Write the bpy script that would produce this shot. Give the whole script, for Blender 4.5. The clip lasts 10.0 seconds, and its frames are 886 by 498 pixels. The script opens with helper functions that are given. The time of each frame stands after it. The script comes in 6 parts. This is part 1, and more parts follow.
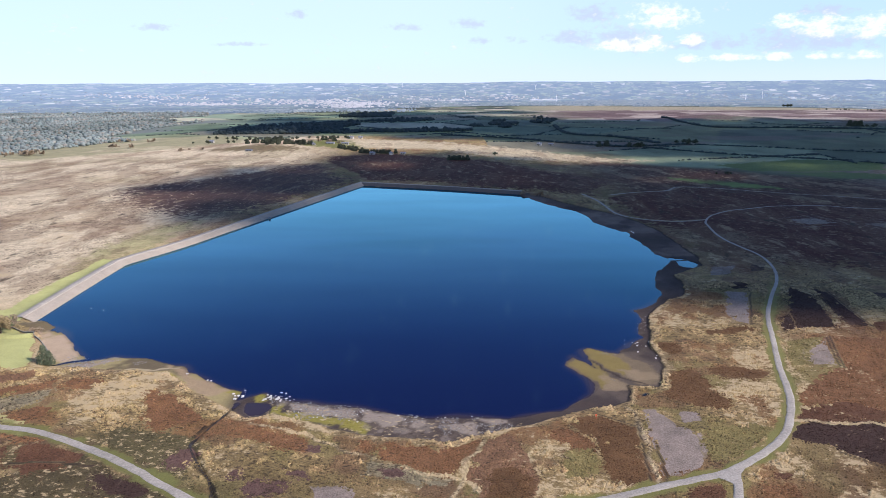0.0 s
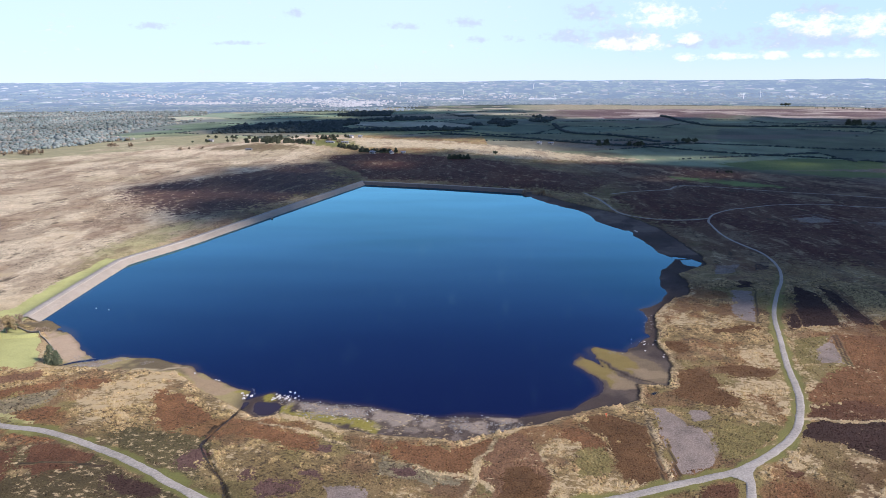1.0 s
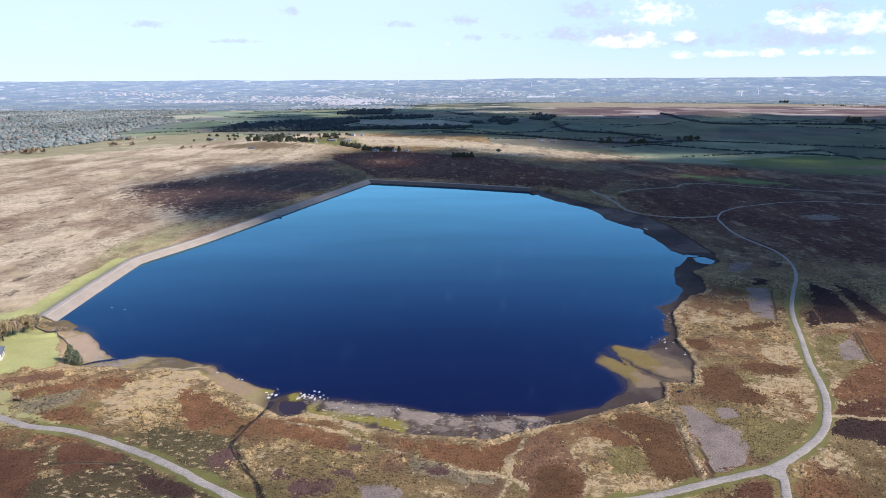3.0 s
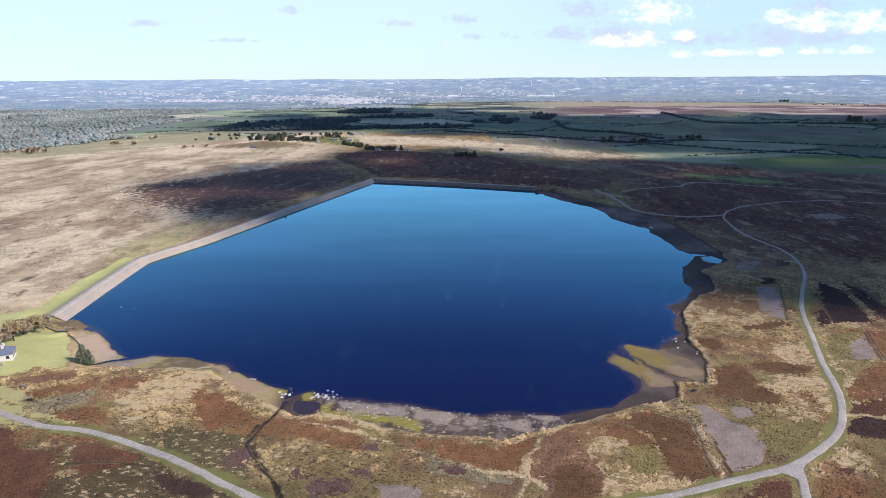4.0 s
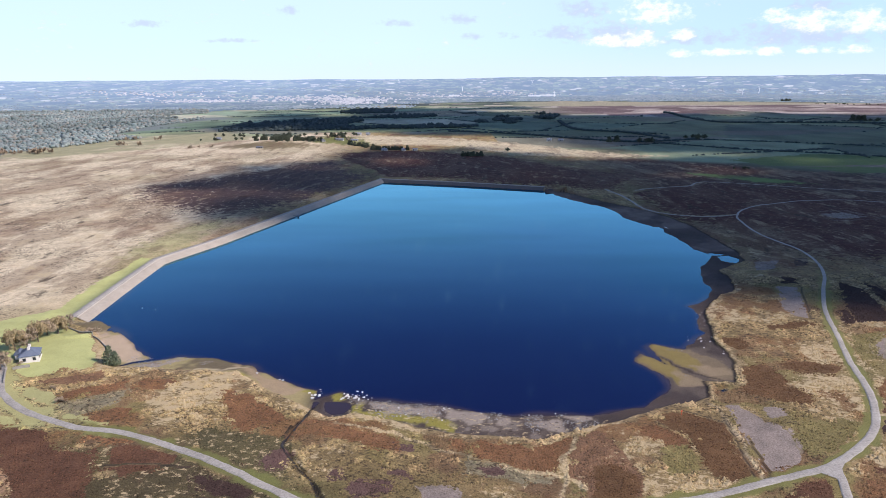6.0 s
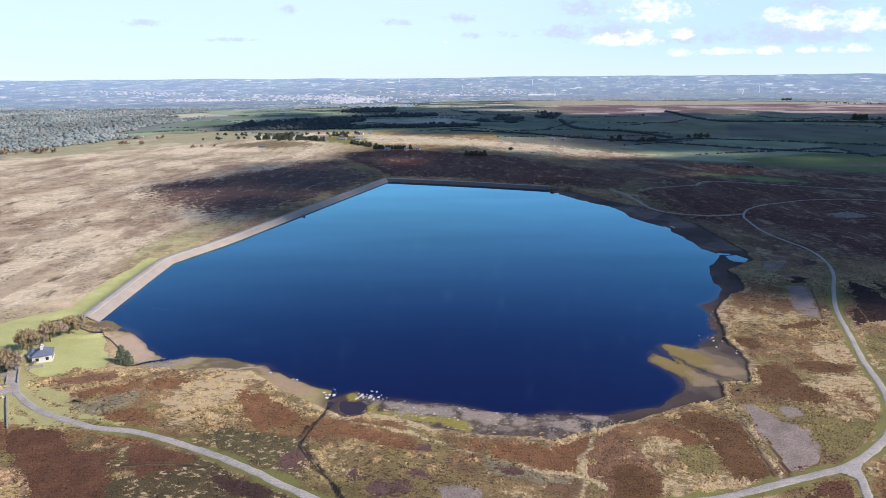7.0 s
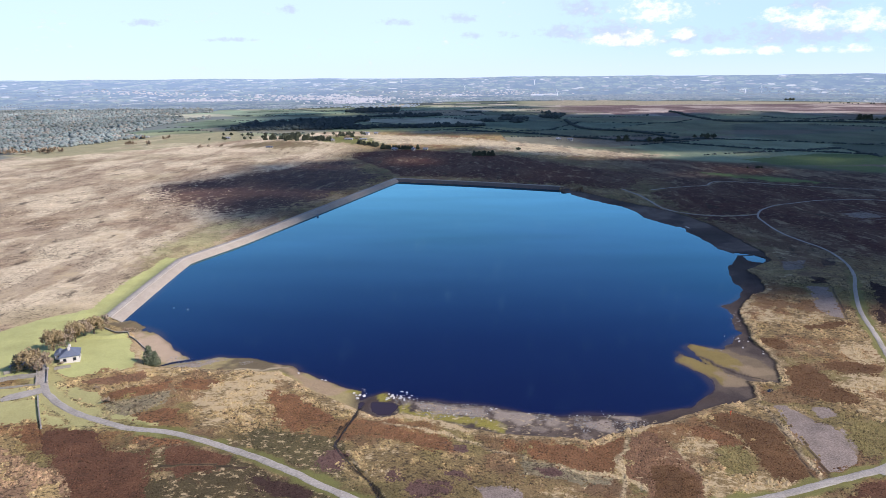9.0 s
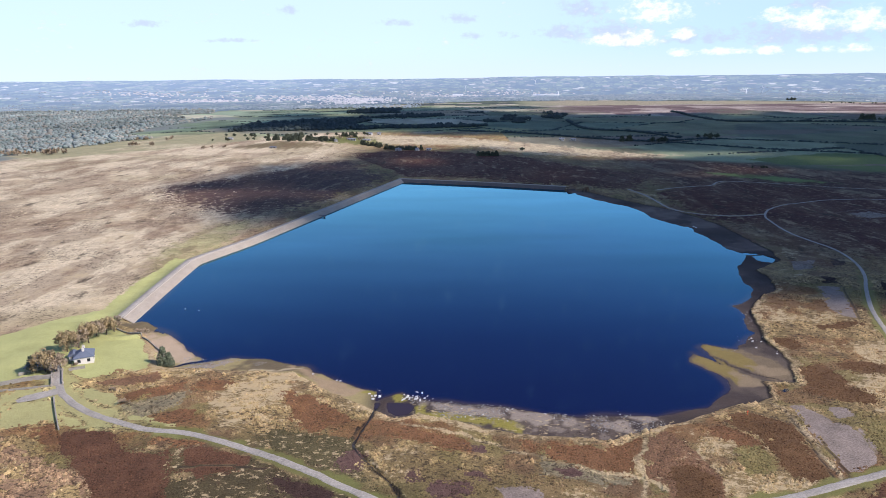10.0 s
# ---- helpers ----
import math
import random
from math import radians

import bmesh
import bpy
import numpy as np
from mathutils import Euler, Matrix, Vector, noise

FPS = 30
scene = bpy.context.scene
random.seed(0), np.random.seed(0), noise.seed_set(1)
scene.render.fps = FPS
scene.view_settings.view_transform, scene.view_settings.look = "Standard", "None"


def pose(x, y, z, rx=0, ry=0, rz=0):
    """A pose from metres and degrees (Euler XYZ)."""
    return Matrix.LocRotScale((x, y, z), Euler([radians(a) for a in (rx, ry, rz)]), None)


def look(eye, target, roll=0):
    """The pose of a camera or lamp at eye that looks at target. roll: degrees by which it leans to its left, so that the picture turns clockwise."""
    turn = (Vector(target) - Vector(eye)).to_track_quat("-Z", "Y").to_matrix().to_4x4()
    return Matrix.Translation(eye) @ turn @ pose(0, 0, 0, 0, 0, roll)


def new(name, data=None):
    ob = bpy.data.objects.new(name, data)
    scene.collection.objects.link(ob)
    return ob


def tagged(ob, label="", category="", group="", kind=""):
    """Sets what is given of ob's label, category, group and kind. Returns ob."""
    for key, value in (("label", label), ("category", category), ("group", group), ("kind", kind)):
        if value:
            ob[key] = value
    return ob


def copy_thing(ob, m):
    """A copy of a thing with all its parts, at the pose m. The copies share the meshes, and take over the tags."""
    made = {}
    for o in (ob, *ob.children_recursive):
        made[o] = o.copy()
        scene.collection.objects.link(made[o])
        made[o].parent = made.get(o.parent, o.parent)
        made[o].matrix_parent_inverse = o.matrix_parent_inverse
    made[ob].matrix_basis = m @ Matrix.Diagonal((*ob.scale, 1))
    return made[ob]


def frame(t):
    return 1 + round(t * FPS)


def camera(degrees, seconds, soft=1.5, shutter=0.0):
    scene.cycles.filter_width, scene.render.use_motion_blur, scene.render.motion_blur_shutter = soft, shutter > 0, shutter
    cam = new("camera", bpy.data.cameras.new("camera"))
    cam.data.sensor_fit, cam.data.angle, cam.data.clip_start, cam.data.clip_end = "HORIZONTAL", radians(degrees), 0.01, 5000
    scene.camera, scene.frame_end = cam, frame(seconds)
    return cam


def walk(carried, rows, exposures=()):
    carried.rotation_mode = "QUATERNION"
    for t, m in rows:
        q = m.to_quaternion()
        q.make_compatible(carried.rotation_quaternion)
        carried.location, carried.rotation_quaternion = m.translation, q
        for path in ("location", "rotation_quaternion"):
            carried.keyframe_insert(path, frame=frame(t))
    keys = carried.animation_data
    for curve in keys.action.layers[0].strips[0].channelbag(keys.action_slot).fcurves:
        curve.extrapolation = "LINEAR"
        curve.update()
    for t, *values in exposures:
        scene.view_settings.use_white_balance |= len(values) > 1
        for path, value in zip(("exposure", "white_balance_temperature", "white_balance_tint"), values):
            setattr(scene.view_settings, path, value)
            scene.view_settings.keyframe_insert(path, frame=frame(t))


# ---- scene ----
cam = camera(68.3, 10.0, soft=0.6)
PATH = [
    (0, (0.444, 0.023, 109.876), (0.411, 1.96, 109.38), -0.3),
    (0.5, (-1.53, 0.091, 109.883), (-1.559, 2.028, 109.385), -0.3),
    (1, (-3.633, 0.165, 109.891), (-3.659, 2.101, 109.392), -0.3),
    (1.5, (-5.929, 0.244, 109.913), (-5.951, 2.18, 109.412), -0.4),
    (2, (-8.394, 0.316, 109.921), (-8.415, 2.251, 109.419), -0.4),
    (2.5, (-10.949, 0.418, 109.928), (-10.968, 2.353, 109.425), -0.4),
    (4, (-18.794, 0.691, 109.994), (-18.808, 2.625, 109.487), -0.4),
    (4.5, (-21.466, 0.75, 110.022), (-21.48, 2.684, 109.515), -0.5),
    (5, (-24.203, 0.785, 110.047), (-24.216, 2.72, 109.539), -0.5),
    (5.5, (-26.939, 0.833, 110.074), (-26.952, 2.768, 109.567), -0.5),
    (7, (-35.101, 1.089, 110.321), (-35.112, 3.023, 109.811), -0.5),
    (7.5, (-37.811, 1.146, 110.388), (-37.823, 3.079, 109.878), -0.5),
    (8, (-40.503, 1.221, 110.449), (-40.515, 3.155, 109.939), -0.5),
    (8.5, (-43.167, 1.241, 110.5), (-43.179, 3.174, 109.99), -0.5),
    (9, (-45.861, 1.24, 110.533), (-45.873, 3.174, 110.023), -0.5),
    (9.5, (-48.559, 1.244, 110.572), (-48.571, 3.178, 110.062), -0.6),
    (10, (-51.228, 1.243, 110.628), (-51.241, 3.177, 110.119), -0.6),
]
walk(cam, [(t, look(eye, target, roll)) for t, eye, target, roll in PATH], exposures=[(0.0, 0.22, 6000, 20), (10.0, 0.22, 6000, 20)])

# ---- light and sky ----
SUN_FROM = Vector((0.95, -0.31, 0)).normalized()      # the side from which the sun shines
SUN_UP = radians(38)
sun = new("sun", bpy.data.lights.new("sun", "SUN"))
sun.data.energy, sun.data.angle, sun.data.color = 5.0, radians(1.5), (1.0, 0.91, 0.78)
SUN_DIR = Vector((SUN_FROM.x * math.cos(SUN_UP), SUN_FROM.y * math.cos(SUN_UP), math.sin(SUN_UP)))
sun.matrix_world = look(SUN_DIR * 3000, (0, 0, 0))

world = bpy.data.worlds.new("sky")
scene.world = world
world.use_nodes = True
nt = world.node_tree
nt.nodes.clear()


def node(tree, kind, **values):
    n = tree.nodes.new(kind)
    for k, v in values.items():
        n.inputs[k.replace("_", " ")].default_value = v
    return n


def math_node(tree, op, a, b=None, clamp=False):
    n = tree.nodes.new("ShaderNodeMath")
    n.operation, n.use_clamp = op, clamp
    for k, v in enumerate((a, b)):
        if v is None:
            continue
        if isinstance(v, (int, float)):
            n.inputs[k].default_value = v
        else:
            tree.links.new(v, n.inputs[k])
    return n.outputs[0]


def mix_colour(tree, factor, a, b, blend="MIX"):
    n = tree.nodes.new("ShaderNodeMix")
    n.data_type, n.blend_type = "RGBA", blend
    for k, v in ((0, factor), (6, a), (7, b)):
        if isinstance(v, (int, float)):
            n.inputs[k].default_value = v
        elif isinstance(v, tuple):
            n.inputs[k].default_value = (*v, 1) if len(v) == 3 else v
        else:
            tree.links.new(v, n.inputs[k])
    return n.outputs[2]


def ramp(tree, value, lo, hi):
    n = tree.nodes.new("ShaderNodeMapRange")
    n.interpolation_type = "SMOOTHSTEP"
    tree.links.new(value, n.inputs[0])
    n.inputs[1].default_value, n.inputs[2].default_value = lo, hi
    return n.outputs[0]


sky = nt.nodes.new("ShaderNodeTexSky")
sky.sky_type, sky.sun_disc = "NISHITA", False
sky.sun_elevation, sky.sun_rotation = SUN_UP, math.atan2(SUN_FROM.x, SUN_FROM.y)
sky.altitude, sky.air_density, sky.dust_density, sky.ozone_density = 1500, 0.9, 0.05, 5.0
coord = nt.nodes.new("ShaderNodeTexCoord")
axes = nt.nodes.new("ShaderNodeSeparateXYZ")
nt.links.new(coord.outputs["Generated"], axes.inputs[0])
flat = nt.nodes.new("ShaderNodeVectorMath")
flat.operation = "MULTIPLY"
flat.inputs[1].default_value = (1.0, 1.0, 1.7)
nt.links.new(coord.outputs["Generated"], flat.inputs[0])


def puffs(scale, shift, detail):
    moved = nt.nodes.new("ShaderNodeVectorMath")
    moved.operation = "ADD"
    moved.inputs[1].default_value = shift
    nt.links.new(flat.outputs[0], moved.inputs[0])
    n = node(nt, "ShaderNodeTexNoise", Scale=scale, Detail=detail, Roughness=0.6)
    nt.links.new(moved.outputs[0], n.inputs["Vector"])
    return n.outputs[0]


# the bearing and height of a direction, as slopes to the north
north = math_node(nt, "MAXIMUM", axes.outputs[1], 0.02)
bearing = math_node(nt, "DIVIDE", axes.outputs[0], north)
rise = math_node(nt, "DIVIDE", axes.outputs[2], north)
ragged = math_node(nt, "SUBTRACT", math_node(nt, "ADD", math_node(nt, "MULTIPLY", puffs(24.0, (3.1, 0.0, 0.4), 6), 0.45), math_node(nt, "MULTIPLY", puffs(75.0, (1.7, 0.0, 0.9), 6), 0.55)), 0.5)


def cumulus(banks):
    """How thick a row of clouds is: one flat-based mound for each (bearing, height, half width, half height)."""
    thick = None
    for u, v, wide, high in banks:
        du = math_node(nt, "DIVIDE", math_node(nt, "SUBTRACT", bearing, u), wide)
        dv = math_node(nt, "DIVIDE", math_node(nt, "SUBTRACT", rise, v), high)
        below = math_node(nt, "MULTIPLY", math_node(nt, "MINIMUM", dv, 0.0), 1.5)
        dv = math_node(nt, "ADD", math_node(nt, "MAXIMUM", dv, 0.0), below)
        mound = math_node(nt, "SUBTRACT", 1.0, math_node(nt, "ADD", math_node(nt, "MULTIPLY", du, du), math_node(nt, "MULTIPLY", dv, dv)))
        thick = mound if thick is None else math_node(nt, "MAXIMUM", thick, mound)
    return math_node(nt, "ADD", math_node(nt, "MAXIMUM", thick, -1.0), math_node(nt, "MULTIPLY", ragged, 9.0))


# sunlit heads, and the grey bodies and wisps round them
heads = ramp(nt, cumulus([(0.300, 0.0854, 0.050, 0.021), (0.233, 0.0467, 0.034, 0.011), (0.286, 0.0504, 0.029, 0.016), (0.344, 0.0563, 0.026, 0.008), (0.482, 0.0803, 0.031, 0.012), (0.536, 0.0723, 0.052, 0.020),
                          (0.604, 0.0718, 0.043, 0.021), (0.349, 0.031, 0.022, 0.007), (0.410, 0.0315, 0.036, 0.007), (0.473, 0.0319, 0.017, 0.007), (0.531, 0.0324, 0.016, 0.007), (0.590, 0.0336, 0.042, 0.008)]), -0.4, 2.1)
bodies = ramp(nt, cumulus([(0.514, 0.0553, 0.115, 0.019), (0.257, 0.0545, 0.070, 0.022), (0.171, 0.0605, 0.039, 0.012), (0.198, 0.0937, 0.033, 0.016), (0.376, 0.0514, 0.055, 0.014), (0.540, 0.0953, 0.045, 0.011),
                           (0.022, 0.0817, 0.028, 0.010), (0.039, 0.0573, 0.016, 0.007), (0.090, 0.0578, 0.016, 0.007), (-0.068, 0.0768, 0.033, 0.006), (-0.441, 0.0784, 0.033, 0.006), (-0.228, 0.0958, 0.017, 0.008),
                           (-0.318, 0.0547, 0.035, 0.004)]), -0.5, 1.5)
veil_amount = math_node(nt, "MULTIPLY", math_node(nt, "SUBTRACT", 1.0, ramp(nt, axes.outputs[2], 0.12, 0.40)), 0.88)
veil_colour = mix_colour(nt, ramp(nt, axes.outputs[0], -0.1, 0.5), (4.2, 5.35, 6.1), (3.4, 4.7, 6.2))
veil_colour = mix_colour(nt, math_node(nt, "MULTIPLY", math_node(nt, "SUBTRACT", 1.0, ramp(nt, axes.outputs[2], 0.0, 0.05)), 0.8), veil_colour, (4.1, 4.95, 6.1))
sky_colour = mix_colour(nt, veil_amount, sky.outputs[0], veil_colour)      # bright autumn haze low in the sky
both = mix_colour(nt, math_node(nt, "MULTIPLY", bodies, 0.8), sky_colour, (3.45, 3.95, 5.0))
both = mix_colour(nt, heads, both, (6.6, 6.8, 7.0))
back = node(nt, "ShaderNodeBackground", Strength=0.16)
nt.links.new(both, back.inputs[0])
nt.links.new(back.outputs[0], nt.nodes.new("ShaderNodeOutputWorld").inputs[0])


# ---- materials ----
def material(name, colour, rough=0.9, grain=6.0, vary=0.35, bump=0.3, attribute="", metal=0.0, coarse=0.0, glow=None):
    """A procedural surface: colour (or a colour attribute) with variation at two scales, and fine relief."""
    m = bpy.data.materials.new(name)
    m.use_nodes = True
    t = m.node_tree
    p = t.nodes["Principled BSDF"]
    place = t.nodes.new("ShaderNodeTexCoord").outputs["Object"]
    fine = node(t, "ShaderNodeTexNoise", Scale=grain, Detail=6.0, Roughness=0.65)
    broad = node(t, "ShaderNodeTexNoise", Scale=coarse or grain / 11.0, Detail=4.0, Roughness=0.6)
    for n in (fine, broad):
        t.links.new(place, n.inputs["Vector"])
    if attribute:
        a = t.nodes.new("ShaderNodeVertexColor")
        a.layer_name = attribute
        base = a.outputs[0]
    else:
        base = t.nodes.new("ShaderNodeRGB").outputs[0]
        base.default_value = (*colour, 1)
    span = t.nodes.new("ShaderNodeMapRange")
    t.links.new(math_node(t, "ADD", math_node(t, "MULTIPLY", fine.outputs[0], 0.65), math_node(t, "MULTIPLY", broad.outputs[0], 0.35)), span.inputs[0])
    span.inputs[1].default_value, span.inputs[2].default_value = 0.3, 0.7
    span.inputs[3].default_value, span.inputs[4].default_value = 1 - vary, 1 + vary
    grey = t.nodes.new("ShaderNodeCombineXYZ")
    for k in range(3):
        t.links.new(span.outputs[0], grey.inputs[k])
    shade = mix_colour(t, 1.0, base, grey.outputs[0], "MULTIPLY")
    t.links.new(shade, p.inputs["Base Color"])
    p.inputs["Roughness"].default_value, p.inputs["Metallic"].default_value = rough, metal
    p.inputs["Specular IOR Level"].default_value = 0.2
    if bump:
        b = node(t, "ShaderNodeBump", Strength=bump, Distance=0.25)
        t.links.new(fine.outputs[0], b.inputs["Height"])
        t.links.new(b.outputs[0], p.inputs["Normal"])
    if glow:
        p.inputs["Emission Color"].default_value, p.inputs["Emission Strength"].default_value = (*glow[0], 1), glow[1]
    return m


MOOR = material("moorland", (0.2, 0.15, 0.08), 0.95, 1.9, 0.62, 1.0, "cover", coarse=0.16)


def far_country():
    """Fields, hedges and woods of the distance, with its haze put in as glow."""
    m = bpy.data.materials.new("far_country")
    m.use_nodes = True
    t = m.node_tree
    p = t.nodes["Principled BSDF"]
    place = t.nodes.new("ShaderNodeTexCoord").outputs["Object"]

    def spread(wide, deep, turn, shift=0.0):
        q = t.nodes.new("ShaderNodeMapping")
        q.inputs["Scale"].default_value, q.inputs["Rotation"].default_value, q.inputs["Location"].default_value = (1 / wide, 1 / deep, 0), (0, 0, turn), (shift, shift, 0)
        t.links.new(place, q.inputs[0])
        return q.outputs[0]

    cells = node(t, "ShaderNodeTexVoronoi", Scale=1.0)
    t.links.new(spread(48, 62, 0.3), cells.inputs["Vector"])
    pick = t.nodes.new("ShaderNodeSeparateColor")
    t.links.new(cells.outputs["Color"], pick.inputs[0])
    tones = t.nodes.new("ShaderNodeValToRGB")
    tones.color_ramp.interpolation = "CONSTANT"
    rows = [(0.0, (0.07, 0.09, 0.06)), (0.2, (0.13, 0.155, 0.085)), (0.38, (0.10, 0.115, 0.08)), (0.55, (0.17, 0.19, 0.10)), (0.72, (0.21, 0.19, 0.14)), (0.86, (0.09, 0.10, 0.075)), (0.92, (0.38, 0.36, 0.28))]
    while len(tones.color_ramp.elements) < len(rows):
        tones.color_ramp.elements.new(0.5)
    for e, (at, c) in zip(tones.color_ramp.elements, rows):
        e.position, e.color = at, (*c, 1)
    t.links.new(pick.outputs[0], tones.inputs[0])
    edge = node(t, "ShaderNodeTexVoronoi", Scale=1.0)
    edge.feature = "DISTANCE_TO_EDGE"
    t.links.new(spread(48, 62, 0.3), edge.inputs["Vector"])
    hedge = math_node(t, "SUBTRACT", 1.0, ramp(t, edge.outputs["Distance"], 0.04, 0.09))
    colour = mix_colour(t, math_node(t, "MULTIPLY", hedge, 0.8), tones.outputs[0], (0.04, 0.055, 0.045))
    for wide, deep, shift, low in ((150, 230, 3.0, 0.52), (34, 60, 7.0, 0.57)):
        woods = node(t, "ShaderNodeTexNoise", Scale=1.0, Detail=7.0, Roughness=0.65)
        t.links.new(spread(wide, deep, 0.1, shift), woods.inputs["Vector"])
        colour = mix_colour(t, math_node(t, "MULTIPLY", ramp(t, woods.outputs[0], low, low + 0.035), 0.92), colour, (0.04, 0.055, 0.05))
    t.links.new(colour, p.inputs["Base Color"])
    p.inputs["Roughness"].default_value, p.inputs["Specular IOR Level"].default_value = 1.0, 0.0
    # aerial haze imitated by bluish emission, stronger farther off and to the left
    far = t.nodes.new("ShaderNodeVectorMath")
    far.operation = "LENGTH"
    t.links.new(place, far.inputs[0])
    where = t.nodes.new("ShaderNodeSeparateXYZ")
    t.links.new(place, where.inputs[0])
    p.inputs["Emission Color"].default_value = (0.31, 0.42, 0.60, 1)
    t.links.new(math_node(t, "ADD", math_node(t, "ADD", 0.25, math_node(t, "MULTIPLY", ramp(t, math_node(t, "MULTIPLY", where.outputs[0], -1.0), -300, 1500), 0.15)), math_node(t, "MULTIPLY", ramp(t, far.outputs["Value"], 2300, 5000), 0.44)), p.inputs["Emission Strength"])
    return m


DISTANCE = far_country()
TUFT = material("tussocks", (0.2, 0.15, 0.08), 0.9, 2.0, 0.3, 0.0, "cover")
TRACK = material("gravel_track", (0.325, 0.295, 0.25), 0.9, 1.6, 0.42, 0.3, coarse=0.15)
STONE = material("stone_pitching", (0.33, 0.28, 0.22), 0.85, 1.6, 0.28, 0.5, coarse=0.12)
COPING = material("pale_coping", (0.36, 0.315, 0.255), 0.85, 2.0, 0.2, 0.3)
# darker stone, used on the far run of the dam
DARKSTONE = material("dark_stone", (0.13, 0.11, 0.095), 0.9, 1.6, 0.3, 0.4, coarse=0.12)
WALLSTONE = material("dry_stone", (0.27, 0.25, 0.21), 0.9, 3.0, 0.4, 0.6)
BOULDER = material("pale_boulder", (0.60, 0.57, 0.53), 0.85, 3.0, 0.25, 0.4)
RENDERED = material("white_render", (0.66, 0.62, 0.55), 0.85, 2.0, 0.08, 0.1)
SLATE = material("blue_slate", (0.13, 0.15, 0.19), 0.55, 3.0, 0.25, 0.3)
PANE = material("window_glass", (0.03, 0.035, 0.04), 0.08, 2.0, 0.1, 0.0)
TIMBER = material("painted_timber", (0.10, 0.09, 0.08), 0.7, 4.0, 0.2, 0.1)
PEAT = material("wet_peat", (0.022, 0.017, 0.014), 0.5, 3.0, 0.4, 0.4)
BARK = material("bark", (0.12, 0.09, 0.07), 0.95, 5.0, 0.35, 0.5)
AUTUMN = material("autumn_leaves", (0.33, 0.25, 0.13), 0.8, 0.9, 0.5, 0.0)
RUSSET = material("russet_leaves", (0.32, 0.245, 0.16), 0.8, 0.9, 0.5, 0.0)
NEEDLES = material("dark_needles", (0.135, 0.155, 0.09), 0.8, 0.9, 0.45, 0.0)
FARPINE = material("distant_needles", (0.085, 0.095, 0.060), 0.9, 0.12, 0.4, 0.0)
FARLEAF = material("distant_leaves", (0.052, 0.068, 0.062), 0.9, 0.12, 0.4, 0.0)
WOODS = material("mixed_woodland", (0.125, 0.15, 0.12), 0.95, 0.05, 0.3, 0.0, "cover")
WHITE = material("white_plastic", (0.8, 0.8, 0.8), 0.4, 3.0, 0.05, 0.0)
ORANGE = material("orange_paint", (0.75, 0.14, 0.06), 0.5, 3.0, 0.1, 0.0)
# far house walls glow faintly in place of the haze before them
HAZY_BRICK = material("hazy_town_walls", (0.38, 0.34, 0.31), 0.9, 0.05, 0.45, 0.0, glow=((0.38, 0.45, 0.55), 0.50))
SHED = material("white_cladding", (0.8, 0.8, 0.8), 0.6, 0.3, 0.1, 0.0)
CLOUD = material("cloud_white", (0.9, 0.9, 0.9), 1.0, 0.02, 0.05, 0.0)

# thin cloud lets part of the sunlight through
ct = CLOUD.node_tree
thin = ct.nodes.new("ShaderNodeBsdfTransparent")
veil = ct.nodes.new("ShaderNodeMixShader")
veil.inputs[0].default_value = 0.5
ct.links.new(ct.nodes["Principled BSDF"].outputs[0], veil.inputs[1])
ct.links.new(thin.outputs[0], veil.inputs[2])
ct.links.new(veil.outputs[0], ct.nodes["Material Output"].inputs[0])

# moorland: straw flecks and dark gaps between the tussocks, as thick as the "flecks" attribute says
mt = MOOR.node_tree
amount = mt.nodes.new("ShaderNodeVertexColor")
amount.layer_name = "flecks"
shares = mt.nodes.new("ShaderNodeSeparateColor")
mt.links.new(amount.outputs[0], shares.inputs[0])
mat_place = mt.nodes.new("ShaderNodeTexCoord").outputs["Object"]
squeezed = mt.nodes.new("ShaderNodeMapping")
squeezed.inputs["Scale"].default_value = (0.8, 1.25, 1.0)
squeezed.inputs["Rotation"].default_value = (0, 0, 0.25)
mt.links.new(mat_place, squeezed.inputs[0])


drawn = mt.nodes.new("ShaderNodeMapping")
drawn.inputs["Scale"].default_value, drawn.inputs["Rotation"].default_value = (1.5, 0.55, 1.0), (0, 0, 0.45)
mt.links.new(mat_place, drawn.inputs[0])


def flecks(scale, share, seed):
    n = node(mt, "ShaderNodeTexNoise", Scale=scale, Detail=5.0, Roughness=0.68)
    n.noise_dimensions = "4D"
    n.inputs["W"].default_value = seed
    mt.links.new((squeezed if scale > 0.1 else drawn).outputs[0], n.inputs["Vector"])
    edge = math_node(mt, "ADD", n.outputs[0], math_node(mt, "MULTIPLY", share, 0.32))
    return ramp(mt, edge, 0.69, 0.78)


def moor_noise(scale, seed, detail=8.0):
    n = node(mt, "ShaderNodeTexNoise", Scale=scale, Detail=detail, Roughness=0.66)
    n.noise_dimensions = "4D"
    n.inputs["W"].default_value = seed
    mt.links.new((squeezed if scale > 0.1 else drawn).outputs[0], n.inputs["Vector"])
    return n.outputs[0]


